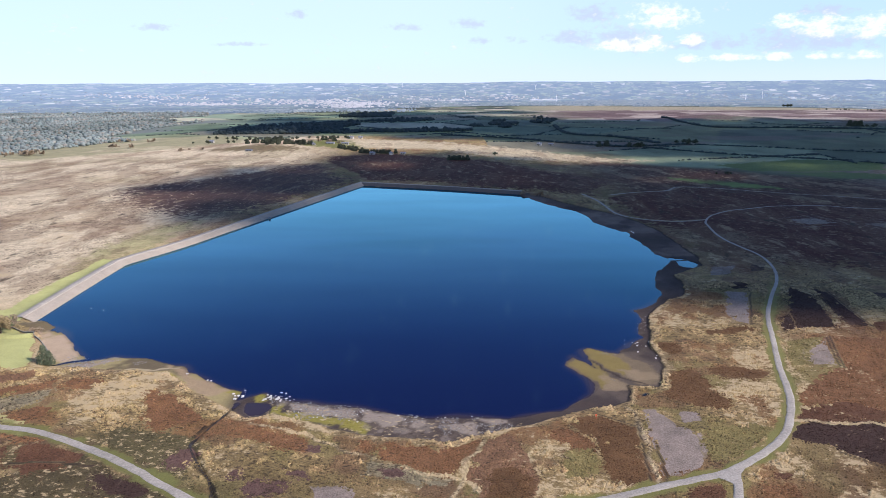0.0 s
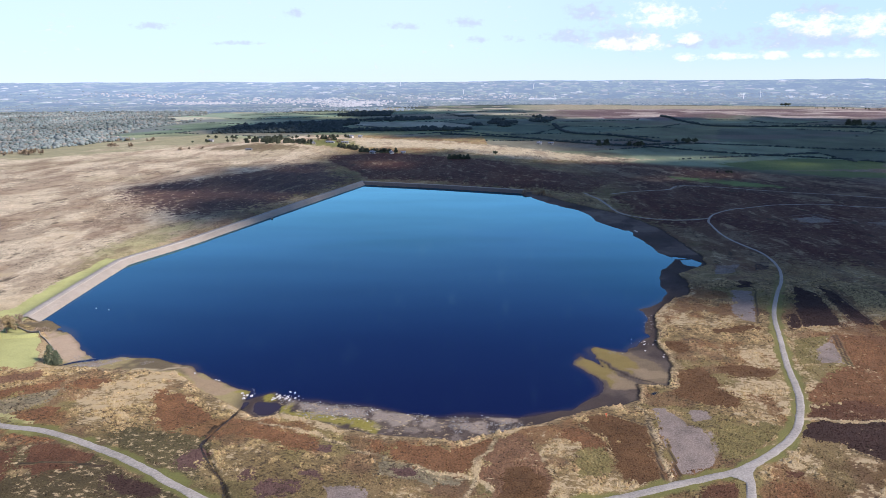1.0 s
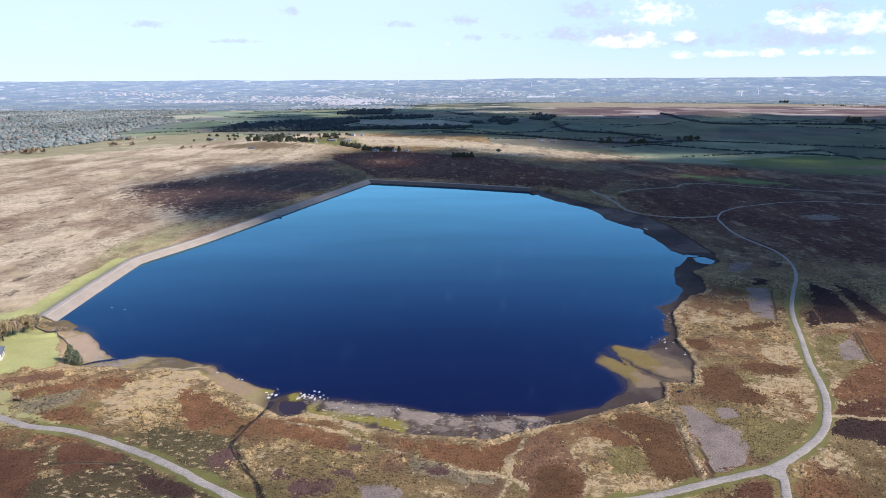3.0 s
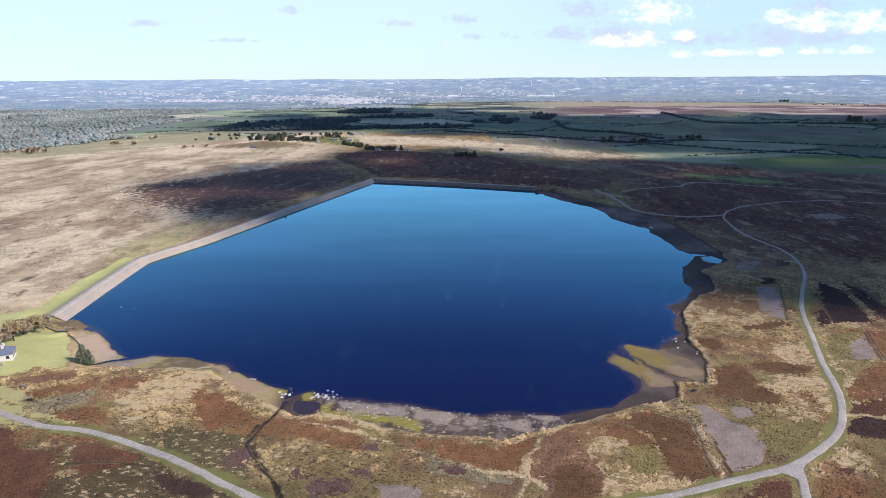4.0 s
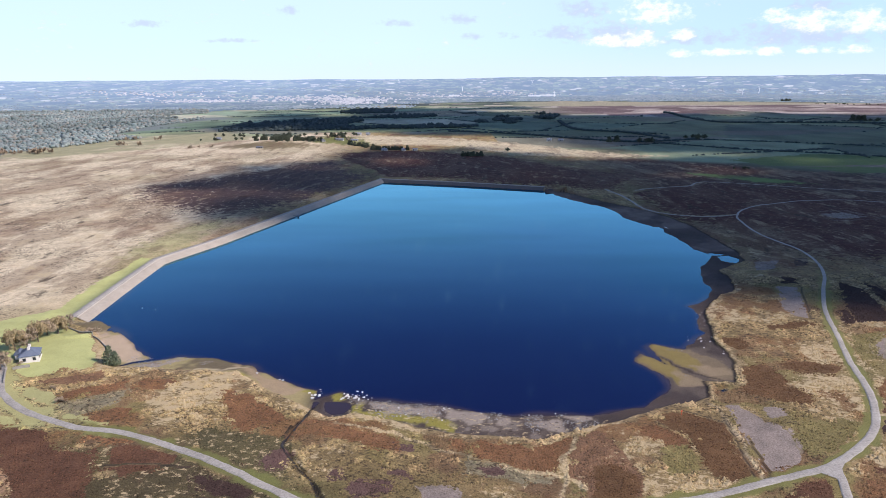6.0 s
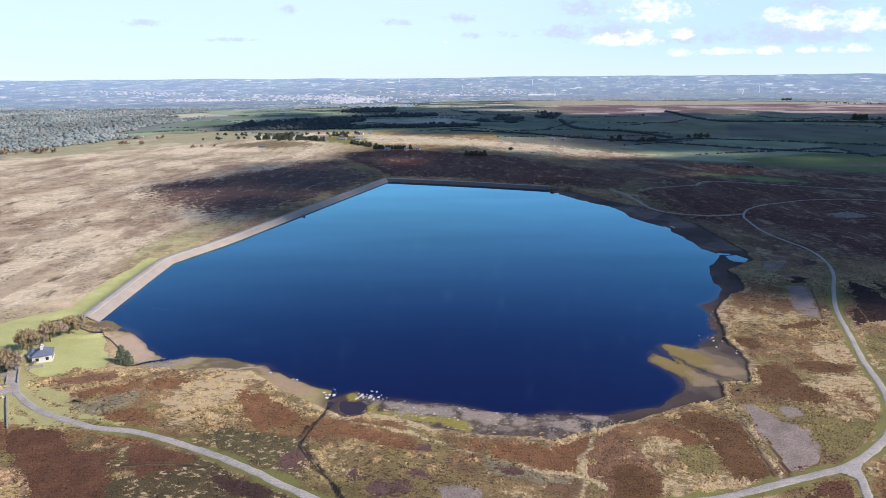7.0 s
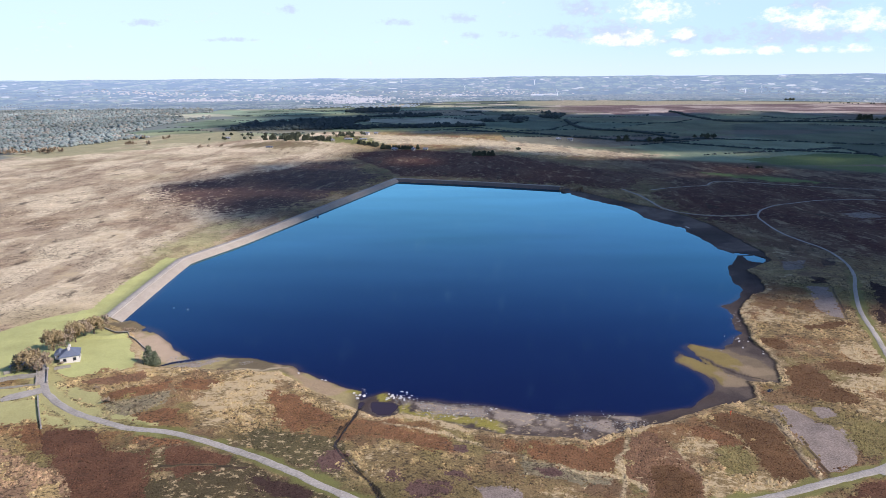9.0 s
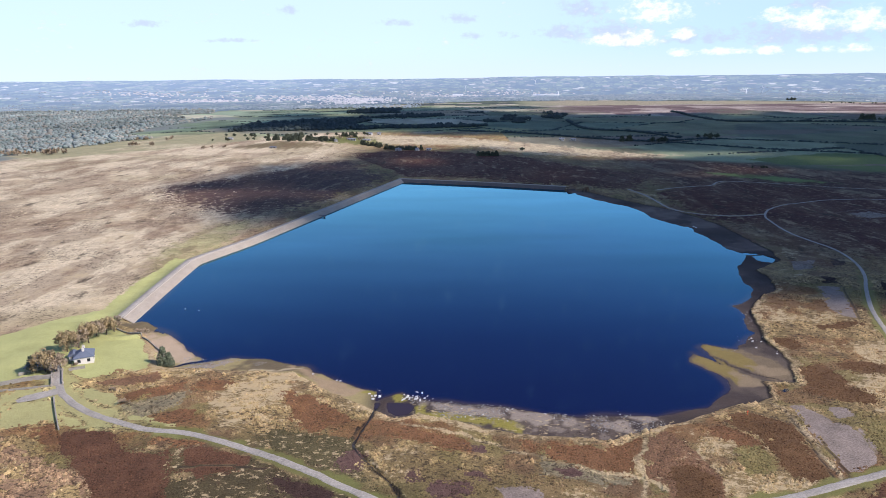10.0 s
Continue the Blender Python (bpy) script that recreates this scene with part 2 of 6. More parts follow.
# patches of bracken, heather and turf have ragged but sharp borders
principled = mt.nodes["Principled BSDF"]
cover_in, patch_in = mt.nodes.new("ShaderNodeVertexColor"), mt.nodes.new("ShaderNodeVertexColor")
cover_in.layer_name, patch_in.layer_name = "cover", "patch"
border = math_node(mt, "MULTIPLY", math_node(mt, "SUBTRACT", patch_in.outputs["Alpha"], 0.5), 10.0)
border = math_node(mt, "ADD", border, math_node(mt, "MULTIPLY", math_node(mt, "SUBTRACT", moor_noise(0.30, 21.0, 10.0), 0.5), 5.2))
border = math_node(mt, "ADD", border, math_node(mt, "MULTIPLY", math_node(mt, "SUBTRACT", moor_noise(0.06, 23.0), 0.5), 2.2))
covered = mix_colour(mt, math_node(mt, "SUBTRACT", 1.0, ramp(mt, border, -0.12, 0.12)), cover_in.outputs[0], patch_in.outputs[0])
multiply = principled.inputs["Base Color"].links[0].from_node
mt.links.new(covered, multiply.inputs[6])
plain = mix_colour(mt, amount.outputs["Alpha"], covered, multiply.outputs[2])      # short turf is smoother
# brown drifts of dead bracken on the open moor
drift = ramp(mt, math_node(mt, "ADD", moor_noise(0.022, 31.0, 10.0), math_node(mt, "MULTIPLY", shares.outputs[2], 0.30)), 0.62, 0.67)
plain = mix_colour(mt, math_node(mt, "MULTIPLY", drift, 0.4), plain, (0.15, 0.088, 0.052))
pale_mask = math_node(mt, "MAXIMUM", flecks(0.55, shares.outputs[0], 3.0), flecks(0.14, math_node(mt, "SUBTRACT", shares.outputs[0], 0.2), 8.0))
pale_mask = math_node(mt, "MAXIMUM", pale_mask, math_node(mt, "MULTIPLY", math_node(mt, "MAXIMUM", flecks(0.08, shares.outputs[2], 11.0), flecks(0.3, shares.outputs[2], 17.0)), 0.5))
dark_mask = math_node(mt, "MAXIMUM", flecks(0.8, shares.outputs[1], 5.0), flecks(0.06, math_node(mt, "SUBTRACT", shares.outputs[2], 0.05), 14.0))
with_dark = mix_colour(mt, math_node(mt, "MULTIPLY", dark_mask, 0.8), plain, (0.040, 0.028, 0.017))
with_pale = mix_colour(mt, math_node(mt, "MULTIPLY", pale_mask, 0.85), with_dark, (0.47, 0.365, 0.205))
mt.links.new(with_pale, principled.inputs["Base Color"])

WATER = bpy.data.materials.new("deep_water")
WATER.use_nodes = True
wt = WATER.node_tree
wt.nodes.clear()
deep = node(wt, "ShaderNodeBsdfDiffuse", Color=(0.003, 0.002, 0.018, 1))
gloss = node(wt, "ShaderNodeBsdfGlossy", Color=(0.28, 0.69, 0.90, 1), Roughness=0.04)
rip = node(wt, "ShaderNodeTexNoise", Scale=0.8, Detail=5.0, Roughness=0.6)
wt.links.new(wt.nodes.new("ShaderNodeTexCoord").outputs["Object"], rip.inputs["Vector"])
wb = node(wt, "ShaderNodeBump", Strength=0.03, Distance=0.2)
wt.links.new(rip.outputs[0], wb.inputs["Height"])
wt.links.new(wb.outputs[0], gloss.inputs["Normal"])
sheen = node(wt, "ShaderNodeFresnel", IOR=1.5)
keen = wt.nodes.new("ShaderNodeMath")
keen.operation = "POWER"
keen.inputs[1].default_value = 1.35
broad = wt.nodes.new("ShaderNodeMath")
broad.operation, broad.use_clamp = "MULTIPLY", True
broad.inputs[1].default_value = 2.1
lanes = node(wt, "ShaderNodeTexNoise", Scale=1.0, Detail=4.0, Roughness=0.55)
lane_map = wt.nodes.new("ShaderNodeMapping")
lane_map.inputs["Scale"].default_value, lane_map.inputs["Rotation"].default_value = (0.007, 0.022, 1.0), (0, 0, 0.35)
wt.links.new(wt.nodes.new("ShaderNodeTexCoord").outputs["Object"], lane_map.inputs[0])
wt.links.new(lane_map.outputs[0], lanes.inputs["Vector"])
wt.links.new(sheen.outputs[0], keen.inputs[0])
wt.links.new(math_node(wt, "MULTIPLY", keen.outputs[0], math_node(wt, "ADD", 0.82, math_node(wt, "MULTIPLY", lanes.outputs[0], 0.36))), broad.inputs[0])      # light airs roughen parts of it
shallows = wt.nodes.new("ShaderNodeVertexColor")
shallows.layer_name = "cover"
wt.links.new(shallows.outputs[0], deep.inputs["Color"])
skin = wt.nodes.new("ShaderNodeMixShader")
wt.links.new(broad.outputs[0], skin.inputs[0])
wt.links.new(deep.outputs[0], skin.inputs[1])
wt.links.new(gloss.outputs[0], skin.inputs[2])
wt.links.new(skin.outputs[0], wt.nodes.new("ShaderNodeOutputMaterial").inputs[0])
PUDDLE = bpy.data.materials.new("still_water")
PUDDLE.use_nodes = True
pp = PUDDLE.node_tree.nodes["Principled BSDF"]
pp.inputs["Base Color"].default_value, pp.inputs["Roughness"].default_value, pp.inputs["IOR"].default_value = (0.02, 0.025, 0.035, 1), 0.06, 1.33

# ---- shape of the land ----
def lattice(ix, iy, seed):
    h = (ix.astype(np.int64) * 374761393 + iy.astype(np.int64) * 668265263 + seed * 974711) & 0xFFFFFFFF
    h = ((h ^ (h >> 13)) * 1274126177) & 0xFFFFFFFF
    return ((h ^ (h >> 16)) & 0xFFFF) / 65535.0


def value_noise(x, y, seed=0):
    fx, fy = np.floor(x), np.floor(y)
    u, v = x - fx, y - fy
    u, v = u * u * (3 - 2 * u), v * v * (3 - 2 * v)
    a, b = lattice(fx, fy, seed), lattice(fx + 1, fy, seed)
    c, d = lattice(fx, fy + 1, seed), lattice(fx + 1, fy + 1, seed)
    return (a + (b - a) * u) * (1 - v) + (c + (d - c) * u) * v


def fractal(x, y, size, octaves=4, seed=0):
    """Noise from -1 to 1 whose largest lumps are about size metres."""
    total, gain, norm = 0.0, 1.0, 0.0
    for k in range(octaves):
        s = 2 ** k / size
        total = total + gain * (value_noise(x * s + 17.3 * k, y * s - 9.1 * k, seed + k) * 2 - 1)
        norm += gain
        gain *= 0.55
    return total / norm * 1.6


def smooth(a, b, t):
    t = np.clip((t - a) / (b - a), 0, 1)
    return t * t * (3 - 2 * t)


def line_distance(x, y, points, closed=False):
    best = np.full(x.shape, 1e9)
    pairs = list(zip(points, points[1:] + points[:1])) if closed else list(zip(points, points[1:]))
    for (ax, ay), (bx, by) in pairs:
        dx, dy = bx - ax, by - ay
        k = np.clip(((x - ax) * dx + (y - ay) * dy) / (dx * dx + dy * dy + 1e-9), 0, 1)
        best = np.minimum(best, (x - ax - k * dx) ** 2 + (y - ay - k * dy) ** 2)
    return np.sqrt(best)


def area_distance(x, y, points):
    """Distance to the outline: negative inside."""
    inside = np.zeros(x.shape, bool)
    for (ax, ay), (bx, by) in zip(points, points[1:] + points[:1]):
        if ay != by:
            inside ^= ((ay > y) != (by > y)) & (x < (bx - ax) * (y - ay) / (by - ay) + ax)
    d = line_distance(x, y, points, True)
    return np.where(inside, -d, d)


NEAR_SHORE = [
    (-198.5, 289.0), (-184.3, 282.4), (-175.4, 275.4), (-167.9, 265.4), (-160.1, 256.1), (-151.2, 247.4), (-163.0, 239.2), (-147.6, 245.3),
    (-140.5, 248.6), (-128.3, 247.5), (-116.7, 242.5), (-107.8, 240.4), (-103.1, 234.1), (-92.6, 226.7), (-84.1, 220.7), (-77.5, 218.0),
    (-77.2, 210.7), (-73.3, 214.7), (-68.9, 217.6), (-65.8, 214.1), (-59.8, 211.9), (-54.3, 210.3), (-44.0, 208.7), (-31.7, 206.3),
    (-19.4, 201.2), (-7.8, 199.7), (-0.2, 200.2), (11.3, 200.2), (18.9, 199.5), (28.6, 201.5), (38.6, 204.3), (45.7, 210.9), (50.5, 217.0)]
RIGHT_SHORE = [
    (51.7, 220.6), (51.3, 229.0), (48.1, 235.0), (45.2, 240.2), (46.6, 245.6), (49.0, 250.6), (52.3, 245.6), (57.2, 238.6),
    (54.9, 247.3), (53.9, 256.5), (56.5, 258.9), (63.7, 256.0), (68.0, 254.2), (74.7, 262.1), (78.6, 267.8), (84.6, 271.7),
    (83.4, 276.4), (88.6, 290.6), (90.5, 302.3), (88.8, 306.3), (95.5, 310.5), (103.7, 319.1), (110.8, 331.1), (110.7, 342.8),
    (116.1, 364.2), (120.6, 375.8), (127.5, 381.9), (136.2, 398.6), (135.8, 405.4), (132.3, 415.3), (133.0, 430.2), (130.6, 449.6),
    (128.6, 472.5), (122.7, 491.6), (111.8, 512.4), (111.8, 534.8), (106.8, 559.3), (95.1, 577.7), (82.9, 600.3), (72.5, 624.6)]
DAM = [(66.5, 647.5), (-13.2, 680.3), (-97.2, 708.5), (-129.6, 608.4), (-154.5, 529.8), (-171.3, 477.6), (-184.6, 435.9), (-201.9, 393.7),
       (-203.3, 382.2), (-201.4, 337.5), (-198.5, 289.0)]
BANK_NEAR = [(-145.7, 236.9), (-131.1, 234.9), (-110.4, 233.5), (-94.0, 216.7), (-77.3, 205.0), (-68.6, 199.1), (-59.8, 200.9), (-45.0, 194.5),
             (-30.9, 187.4), (-19.8, 185.1), (-5.5, 183.5), (-0.1, 183.9), (5.3, 187.7), (14.5, 191.3), (29.8, 196.1), (37.7, 198.8), (48.1, 205.6)]
BANK_RIGHT = [(55.9, 208.1), (62.1, 212.0), (64.6, 217.7), (64.8, 222.2), (75.5, 221.4), (79.5, 229.5), (81.8, 237.1), (83.5, 248.0), (82.7, 256.7),
              (84.9, 266.0), (89.7, 279.5), (92.6, 294.2), (98.4, 306.3), (109.4, 319.2), (119.0, 326.5), (126.1, 343.2), (127.0, 364.9), (137.9, 373.1),
              (149.7, 382.8), (155.1, 402.6), (155.1, 440.1), (152.9, 484.8), (142.5, 527.3), (126.3, 559.1), (103.3, 597.7), (82.3, 638.5)]
SHORE = NEAR_SHORE + RIGHT_SHORE + DAM[:-1]
BANK = [(-201.0, 282.0), (-186.0, 272.0), (-172.0, 254.0), (-166.0, 240.0)] + BANK_NEAR + BANK_RIGHT + DAM[:-1]
GULLY = [(-76.0, 209.0), (-77.3, 196.5), (-79.5, 184.3), (-80.3, 177.8), (-77.0, 171.7), (-72.1, 164.6), (-67.6, 158.7), (-63.0, 148.0)]
CREST = 2.8
POOL = [(-72.9, 209.7), (-65.1, 209.0), (-63.0, 205.7), (-65.2, 200.5), (-69.4, 200.1), (-72.1, 203.2)]
MARSH = [[(140.3, 396.6), (148.2, 400.5), (151.6, 391.1), (145.0, 381.1), (139.6, 384.9)], [(136.3, 407.6), (142.8, 403.3), (152.3, 405.9), (143.4, 399.2), (137.5, 400.7)], [(119.3, 476.1), (127.8, 479.7), (129.9, 472.2), (123.1, 468.6)]]      # shallow pools left on the mud


def land_height(x, y):
    """Height of the land over the water level, in metres."""
    r = np.hypot(x + 25, y)
    a = x / np.maximum(y, 60)
    w = smooth(-0.14, 0.18, a)
    left = np.interp(r, [0, 300, 450, 700, 1000, 1240, 1600, 2000, 2500, 3000, 3600, 4300, 4950], [3, 3, 0, -5, -6, -3, -22, -44, -52, -20, 5, 52, 106])
    right = np.interp(r, [0, 300, 400, 700, 900, 1150, 1400, 1700, 2200, 2800, 3050, 3300, 3700, 4000, 4500, 4950],
                      [2.2, 2.6, 4, 5, 0, -12, -18, -14, -8, -6, -9, -34, -40, -20, 46, 104])
    z = left * (1 - w) + right * w
    far = smooth(500, 2500, r)
    z = z + fractal(x, y, 420, 4, 5) * (1.2 + 15 * far * (1 - 0.65 * smooth(2700, 4200, r))) * smooth(330, 900, r) + fractal(x, y, 46, 4, 9) * 0.7 * smooth(0, 30, r)
    for hx, hy, rise, wide in ((430, 1650, 16, 260), (930, 1850, 12, 330), (150, 2050, 10, 260), (-300, 1130, 10, 150), (-130, 1010, 5, 80)):
        z = z + rise * np.exp(-((x - hx) ** 2 + (y - hy) ** 2) / wide ** 2)
    wx, wy = x + fractal(x, y, 11, 3, 21) * 1.3, y + fractal(x, y, 11, 3, 22) * 1.3
    near = (x > -260) & (x < 220) & (y > 130) & (y < 760)
    d, b = np.full(x.shape, 50.0), np.full(x.shape, 50.0)
    d[near], b[near] = area_distance(wx[near], wy[near], SHORE), area_distance(wx[near], wy[near], BANK)
    dam = np.full(x.shape, 99.0)
    dam[near] = line_distance(x[near], y[near], DAM)
    side = np.where((d > 0) & near, dam, 99.0)
    fore = np.clip(d, 0, 40) * 0.03 + 0.02 + fractal(x, y, 6, 3, 31) * 0.08 * smooth(0, 3, d)
    z = np.where(near & (side > 24), np.minimum(z, 1.0 + 0.06 * np.maximum(b, 0)), z)
    z = fore + (np.maximum(z, fore + 0.5) - fore) * smooth(-0.3, 1.3, b) * smooth(0.0, 3.0, d)
    z = np.where(d < 0, np.maximum(d * 0.12, -3.0) - 0.03, z)
    z[near] -= 0.9 * (1 - smooth(-0.8, 0.4, area_distance(x[near], y[near], POOL)))
    for outline in MARSH:
        z[near] -= 2.2 * (1 - smooth(-0.6, 0.3, area_distance(x[near], y[near], outline) + 1.2 * fractal(x[near], y[near], 5, 3, 77)))
    damz = np.interp(side, [0, 0.5, 5.5, 9.5, 24], [-0.9, -0.4, CREST - 0.4, CREST - 0.3, -3.0]) - 0.25
    z = np.where(side < 24, np.where(side < 9.5, damz, np.maximum(damz, z * smooth(9.5, 24, side) + damz * (1 - smooth(9.5, 24, side)))), z)
    z[near] -= 0.8 * (1 - smooth(0.2, 0.9, line_distance(wx[near], wy[near], GULLY))) * (d[near] > 0)
    return z, d, b, side

# ---- land cover ----
STRAW, RUST, HEATHER, GREEN, OLIVE = (0.34, 0.243, 0.102), (0.172, 0.088, 0.040), (0.072, 0.026, 0.017), (0.150, 0.152, 0.045), (0.18, 0.145, 0.055)
LAVENDER, MUD, GRAVEL, ALGAE = (0.235, 0.188, 0.152), (0.062, 0.050, 0.046), (0.22, 0.185, 0.15), (0.29, 0.27, 0.055)
BROWN, SILT, LAWN, LOBE = (0.175, 0.10, 0.054), (0.50, 0.40, 0.285), (0.385, 0.385, 0.15), (0.235, 0.19, 0.062)
MAROON, DARKRUST, BLACKISH, PURPLE, GREY = (0.105, 0.052, 0.028), (0.118, 0.064, 0.028), (0.050, 0.029, 0.022), (0.105, 0.062, 0.050), (0.20, 0.168, 0.098)
MOSS = (0.085, 0.071, 0.032)
TURF, SEDGE, SHINGLY, TAN = (0.36, 0.335, 0.14), (0.074, 0.058, 0.028), (0.33, 0.29, 0.24), (0.27, 0.215, 0.135)
ROADS = {}
ROADS["east"] = [(38.8, 151.7), (50.2, 155.2), (62.1, 159.2), (78.3, 165.0), (89.4, 172.0), (100.5, 181.4), (108.1, 191.1), (116.3, 206.5), (121.3, 219.5),
             (127.8, 239.3), (136.5, 262.6), (144.0, 282.9), (151.0, 298.1), (164.0, 321.9), (176.0, 342.6), (185.5, 364.5), (191.2, 386.6), (192.5, 405.1),
             (189.5, 426.0), (188.2, 451.6), (192.4, 483.9), (196.5, 500.6), (210.3, 523.0), (229.9, 539.8), (258.8, 552.3), (286.4, 560.0), (330.0, 559.0), (420.0, 520.0)]
ROADS["east_end"] = [(38.8, 151.7), (20.0, 147.0), (-5.0, 143.0), (-35.0, 141.5), (-58.0, 144.5), (-72.2, 151.7)]
ROADS["spur"] = [(79.6, 165.6), (78.8, 160.1), (75.0, 150.0), (70.0, 135.0)]
ROADS["west"] = [(-72.2, 151.7), (-88.4, 162.0), (-99.6, 168.8), (-113.2, 175.8), (-130.4, 183.1), (-139.3, 185.5), (-149.3, 187.7), (-161.0, 193.2),
             (-174.0, 200.1), (-182.1, 206.2), (-189.6, 213.4), (-195.1, 221.5), (-200.3, 230.2), (-204.5, 236.5)]
ROADS["lay_by"] = [(-189.0, 213.2), (-195.6, 210.5), (-202.3, 206.0)]
TRAILS = [[(198.4, 505.4), (176.4, 505.6), (149.9, 521.5), (137.5, 545.9), (133.9, 595.5), (125.6, 633.7)],
          [(150.6, 622.9), (193.0, 638.9), (211.7, 645.5), (235.2, 674.1), (282.4, 655.1), (396.7, 598.2)],
          [(8.7, 184.9), (6.1, 174.5), (2.8, 162.8), (-0.1, 150.0)], [(60.4, 207.0), (59.7, 193.3), (59.9, 181.2), (57.1, 163.3), (56.6, 159.0)],
          [(-147.8, 231.8), (-127.0, 235.5), (-107.7, 238.2)], [(-67.5, 194.4), (-50.3, 185.5), (-25.4, 173.3), (-13.2, 166.9), (-0.1, 160.7), (9.1, 156.0)],
          [(109.7, 192.9), (138.9, 191.0)]]
DITCHES = [[(159.7, 263.7), (149.6, 235.1)], [(161.4, 264.4), (151.0, 235.1)], [(47.5, 200.8), (52.3, 197.0), (59.3, 189.7), (57.6, 174.9), (55.1, 160.6)], [(62.0, 178.0), (59.8, 160.6)],
           [(179.5, 346.0), (191.7, 339.8), (195.1, 333.9), (191.4, 307.6), (186.5, 275.0)], [(195.0, 334.8), (217.0, 347.0)], [(115.6, 175.3), (123.1, 166.0), (129.3, 158.6)], [(154.4, 325.3), (134.4, 278.3)],
           [(-129, 166), (-116, 167), (-104, 165)]]
VALLEY = [(-590, 1260), (-680, 1060), (-690, 975), (-900, 940), (-1500, 1400), (-1900, 2450), (-900, 2450), (-720, 1900), (-740, 1500)]
# cover, softness of its edge, outline on the plan
PATCHES = []
PATCHES.append(((0.34, 0.30, 0.145), 14, [(-240, 410), (-232, 492), (-205, 523), (-206, 400), (-208, 313)]))
PATCHES.append(((0.30, 0.275, 0.15), 30, [(-640, 930), (-560, 1010), (-470, 1130), (-380, 1230), (-500, 1420), (-650, 1247), (-698, 1144), (-720, 1000)]))
PATCHES.append(((0.25, 0.265, 0.12), 20, [(-369.5, 1532.1), (-277.9, 1614.1), (-112.7, 1623.2), (131.0, 1414.7), (99.8, 1322.5), (-96.9, 1383.7), (-288.9, 1392.6)]))
PATCHES.append((GREEN, 18, [(-262, 1115), (-150, 1105), (-90, 1170), (-140, 1250), (-250, 1235)]))
PATCHES.append(((0.17, 0.13, 0.065), 25, [(-420, 1080), (-330, 1130), (-240, 1085), (-300, 1040)]))
# straw in the outline of the sunlit strip, its brightness painted in
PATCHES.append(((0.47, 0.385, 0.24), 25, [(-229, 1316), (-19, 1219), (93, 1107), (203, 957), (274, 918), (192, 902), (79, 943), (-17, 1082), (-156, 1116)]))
PATCHES.append(((0.13, 0.19, 0.05), 12, [(239, 752), (303, 720), (344, 665), (291, 674)]))
# patches with a sharp border: cover, raggedness, outline
CRISP = []
CRISP.append((LAWN, 1.5, [(-247.3, 267.0), (-240.9, 280.9), (-232.2, 293.2), (-221.9, 304.7), (-226.0, 340.0), (-224.0, 400.0), (-211.0, 400.0), (-206.3, 292.6), (-200.6, 276.6), (-181.3, 265.3), (-170.0, 254.0), (-163.0, 243.5), (-165.1, 240.3),
                          (-172.9, 234.7), (-179.8, 230.8), (-184.3, 227.0), (-194.2, 222.4), (-199.5, 227.2), (-210.7, 224.6), (-214.4, 217.3), (-250.0, 215.0)]))
CRISP.append(((0.105, 0.15, 0.045), 8, [(342.7, 865.9), (405.1, 893.5), (491.6, 928.7), (575.8, 877.7), (535.5, 814.0), (437.4, 796.4), (367.4, 807.5)]))
CRISP.append(((0.10, 0.14, 0.048), 6, [(402.5, 787.6), (464.3, 795.9), (526.5, 767.0), (504.3, 733.4), (428.2, 742.9)]))
# three heather patches; their colour is deepened to add to the cloud shade
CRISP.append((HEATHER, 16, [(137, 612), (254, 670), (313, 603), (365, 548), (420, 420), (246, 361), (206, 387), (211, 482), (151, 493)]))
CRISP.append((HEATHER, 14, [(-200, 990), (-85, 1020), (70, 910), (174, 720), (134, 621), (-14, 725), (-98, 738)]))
CRISP.append(((0.080, 0.046, 0.038), 22, [(-353, 679), (-309, 747), (-189, 898), (-105, 745), (-164, 560), (-217, 541), (-306, 595)]))
CRISP.append((LAVENDER, 4, [(262, 500), (285, 508), (290, 490), (268, 485)]))
CRISP.append((LAVENDER, 4, [(312, 490), (345, 495), (352, 470), (322, 470)]))
CRISP.append((GREY, 0.9, [(-163.6, 203.9), (-150.7, 212.8), (-145.6, 215.3), (-143.3, 206.8), (-147.4, 197.9), (-155.2, 194.3), (-159.4, 198.0)]))
CRISP.append((TURF, 1.2, [(-211.4, 212.9), (-195.4, 188.8), (-189.2, 190.4), (-181.8, 193.5), (-171.6, 188.4), (-162.8, 190.8), (-156.4, 187.2), (-148.1, 184.7), (-135.0, 181.0), (-135.5, 187.5), (-150.8, 194.9), (-158.3, 196.9), (-163.8, 203.1), (-169.6, 212.3), (-181.1, 216.8), (-191.9, 221.5), (-193.5, 217.0)]))
CRISP.append((MOSS, 2.0, [(-116.1, 185.0), (-104.4, 188.2), (-93.0, 185.4), (-77.8, 178.0), (-78.9, 167.6), (-74.9, 160.7), (-78.4, 158.1), (-92.7, 166.9), (-106.6, 176.2)]))
CRISP.append((RUST, 0.9, [(-164.9, 205.5), (-165.3, 213.0), (-162.6, 217.8), (-155.9, 220.4), (-150.0, 224.5), (-146.7, 217.1), (-150.9, 213.2), (-158.3, 209.5)]))
CRISP.append((RUST, 0.9, [(-145.9, 222.6), (-142.9, 224.8), (-134.8, 226.1), (-130.8, 222.8), (-132.3, 215.1), (-142.8, 216.2)]))
CRISP.append((RUST, 0.9, [(-148.8, 193.8), (-144.5, 197.8), (-141.9, 200.9), (-136.3, 199.6), (-135.0, 194.0), (-139.7, 190.5), (-144.6, 191.2)]))
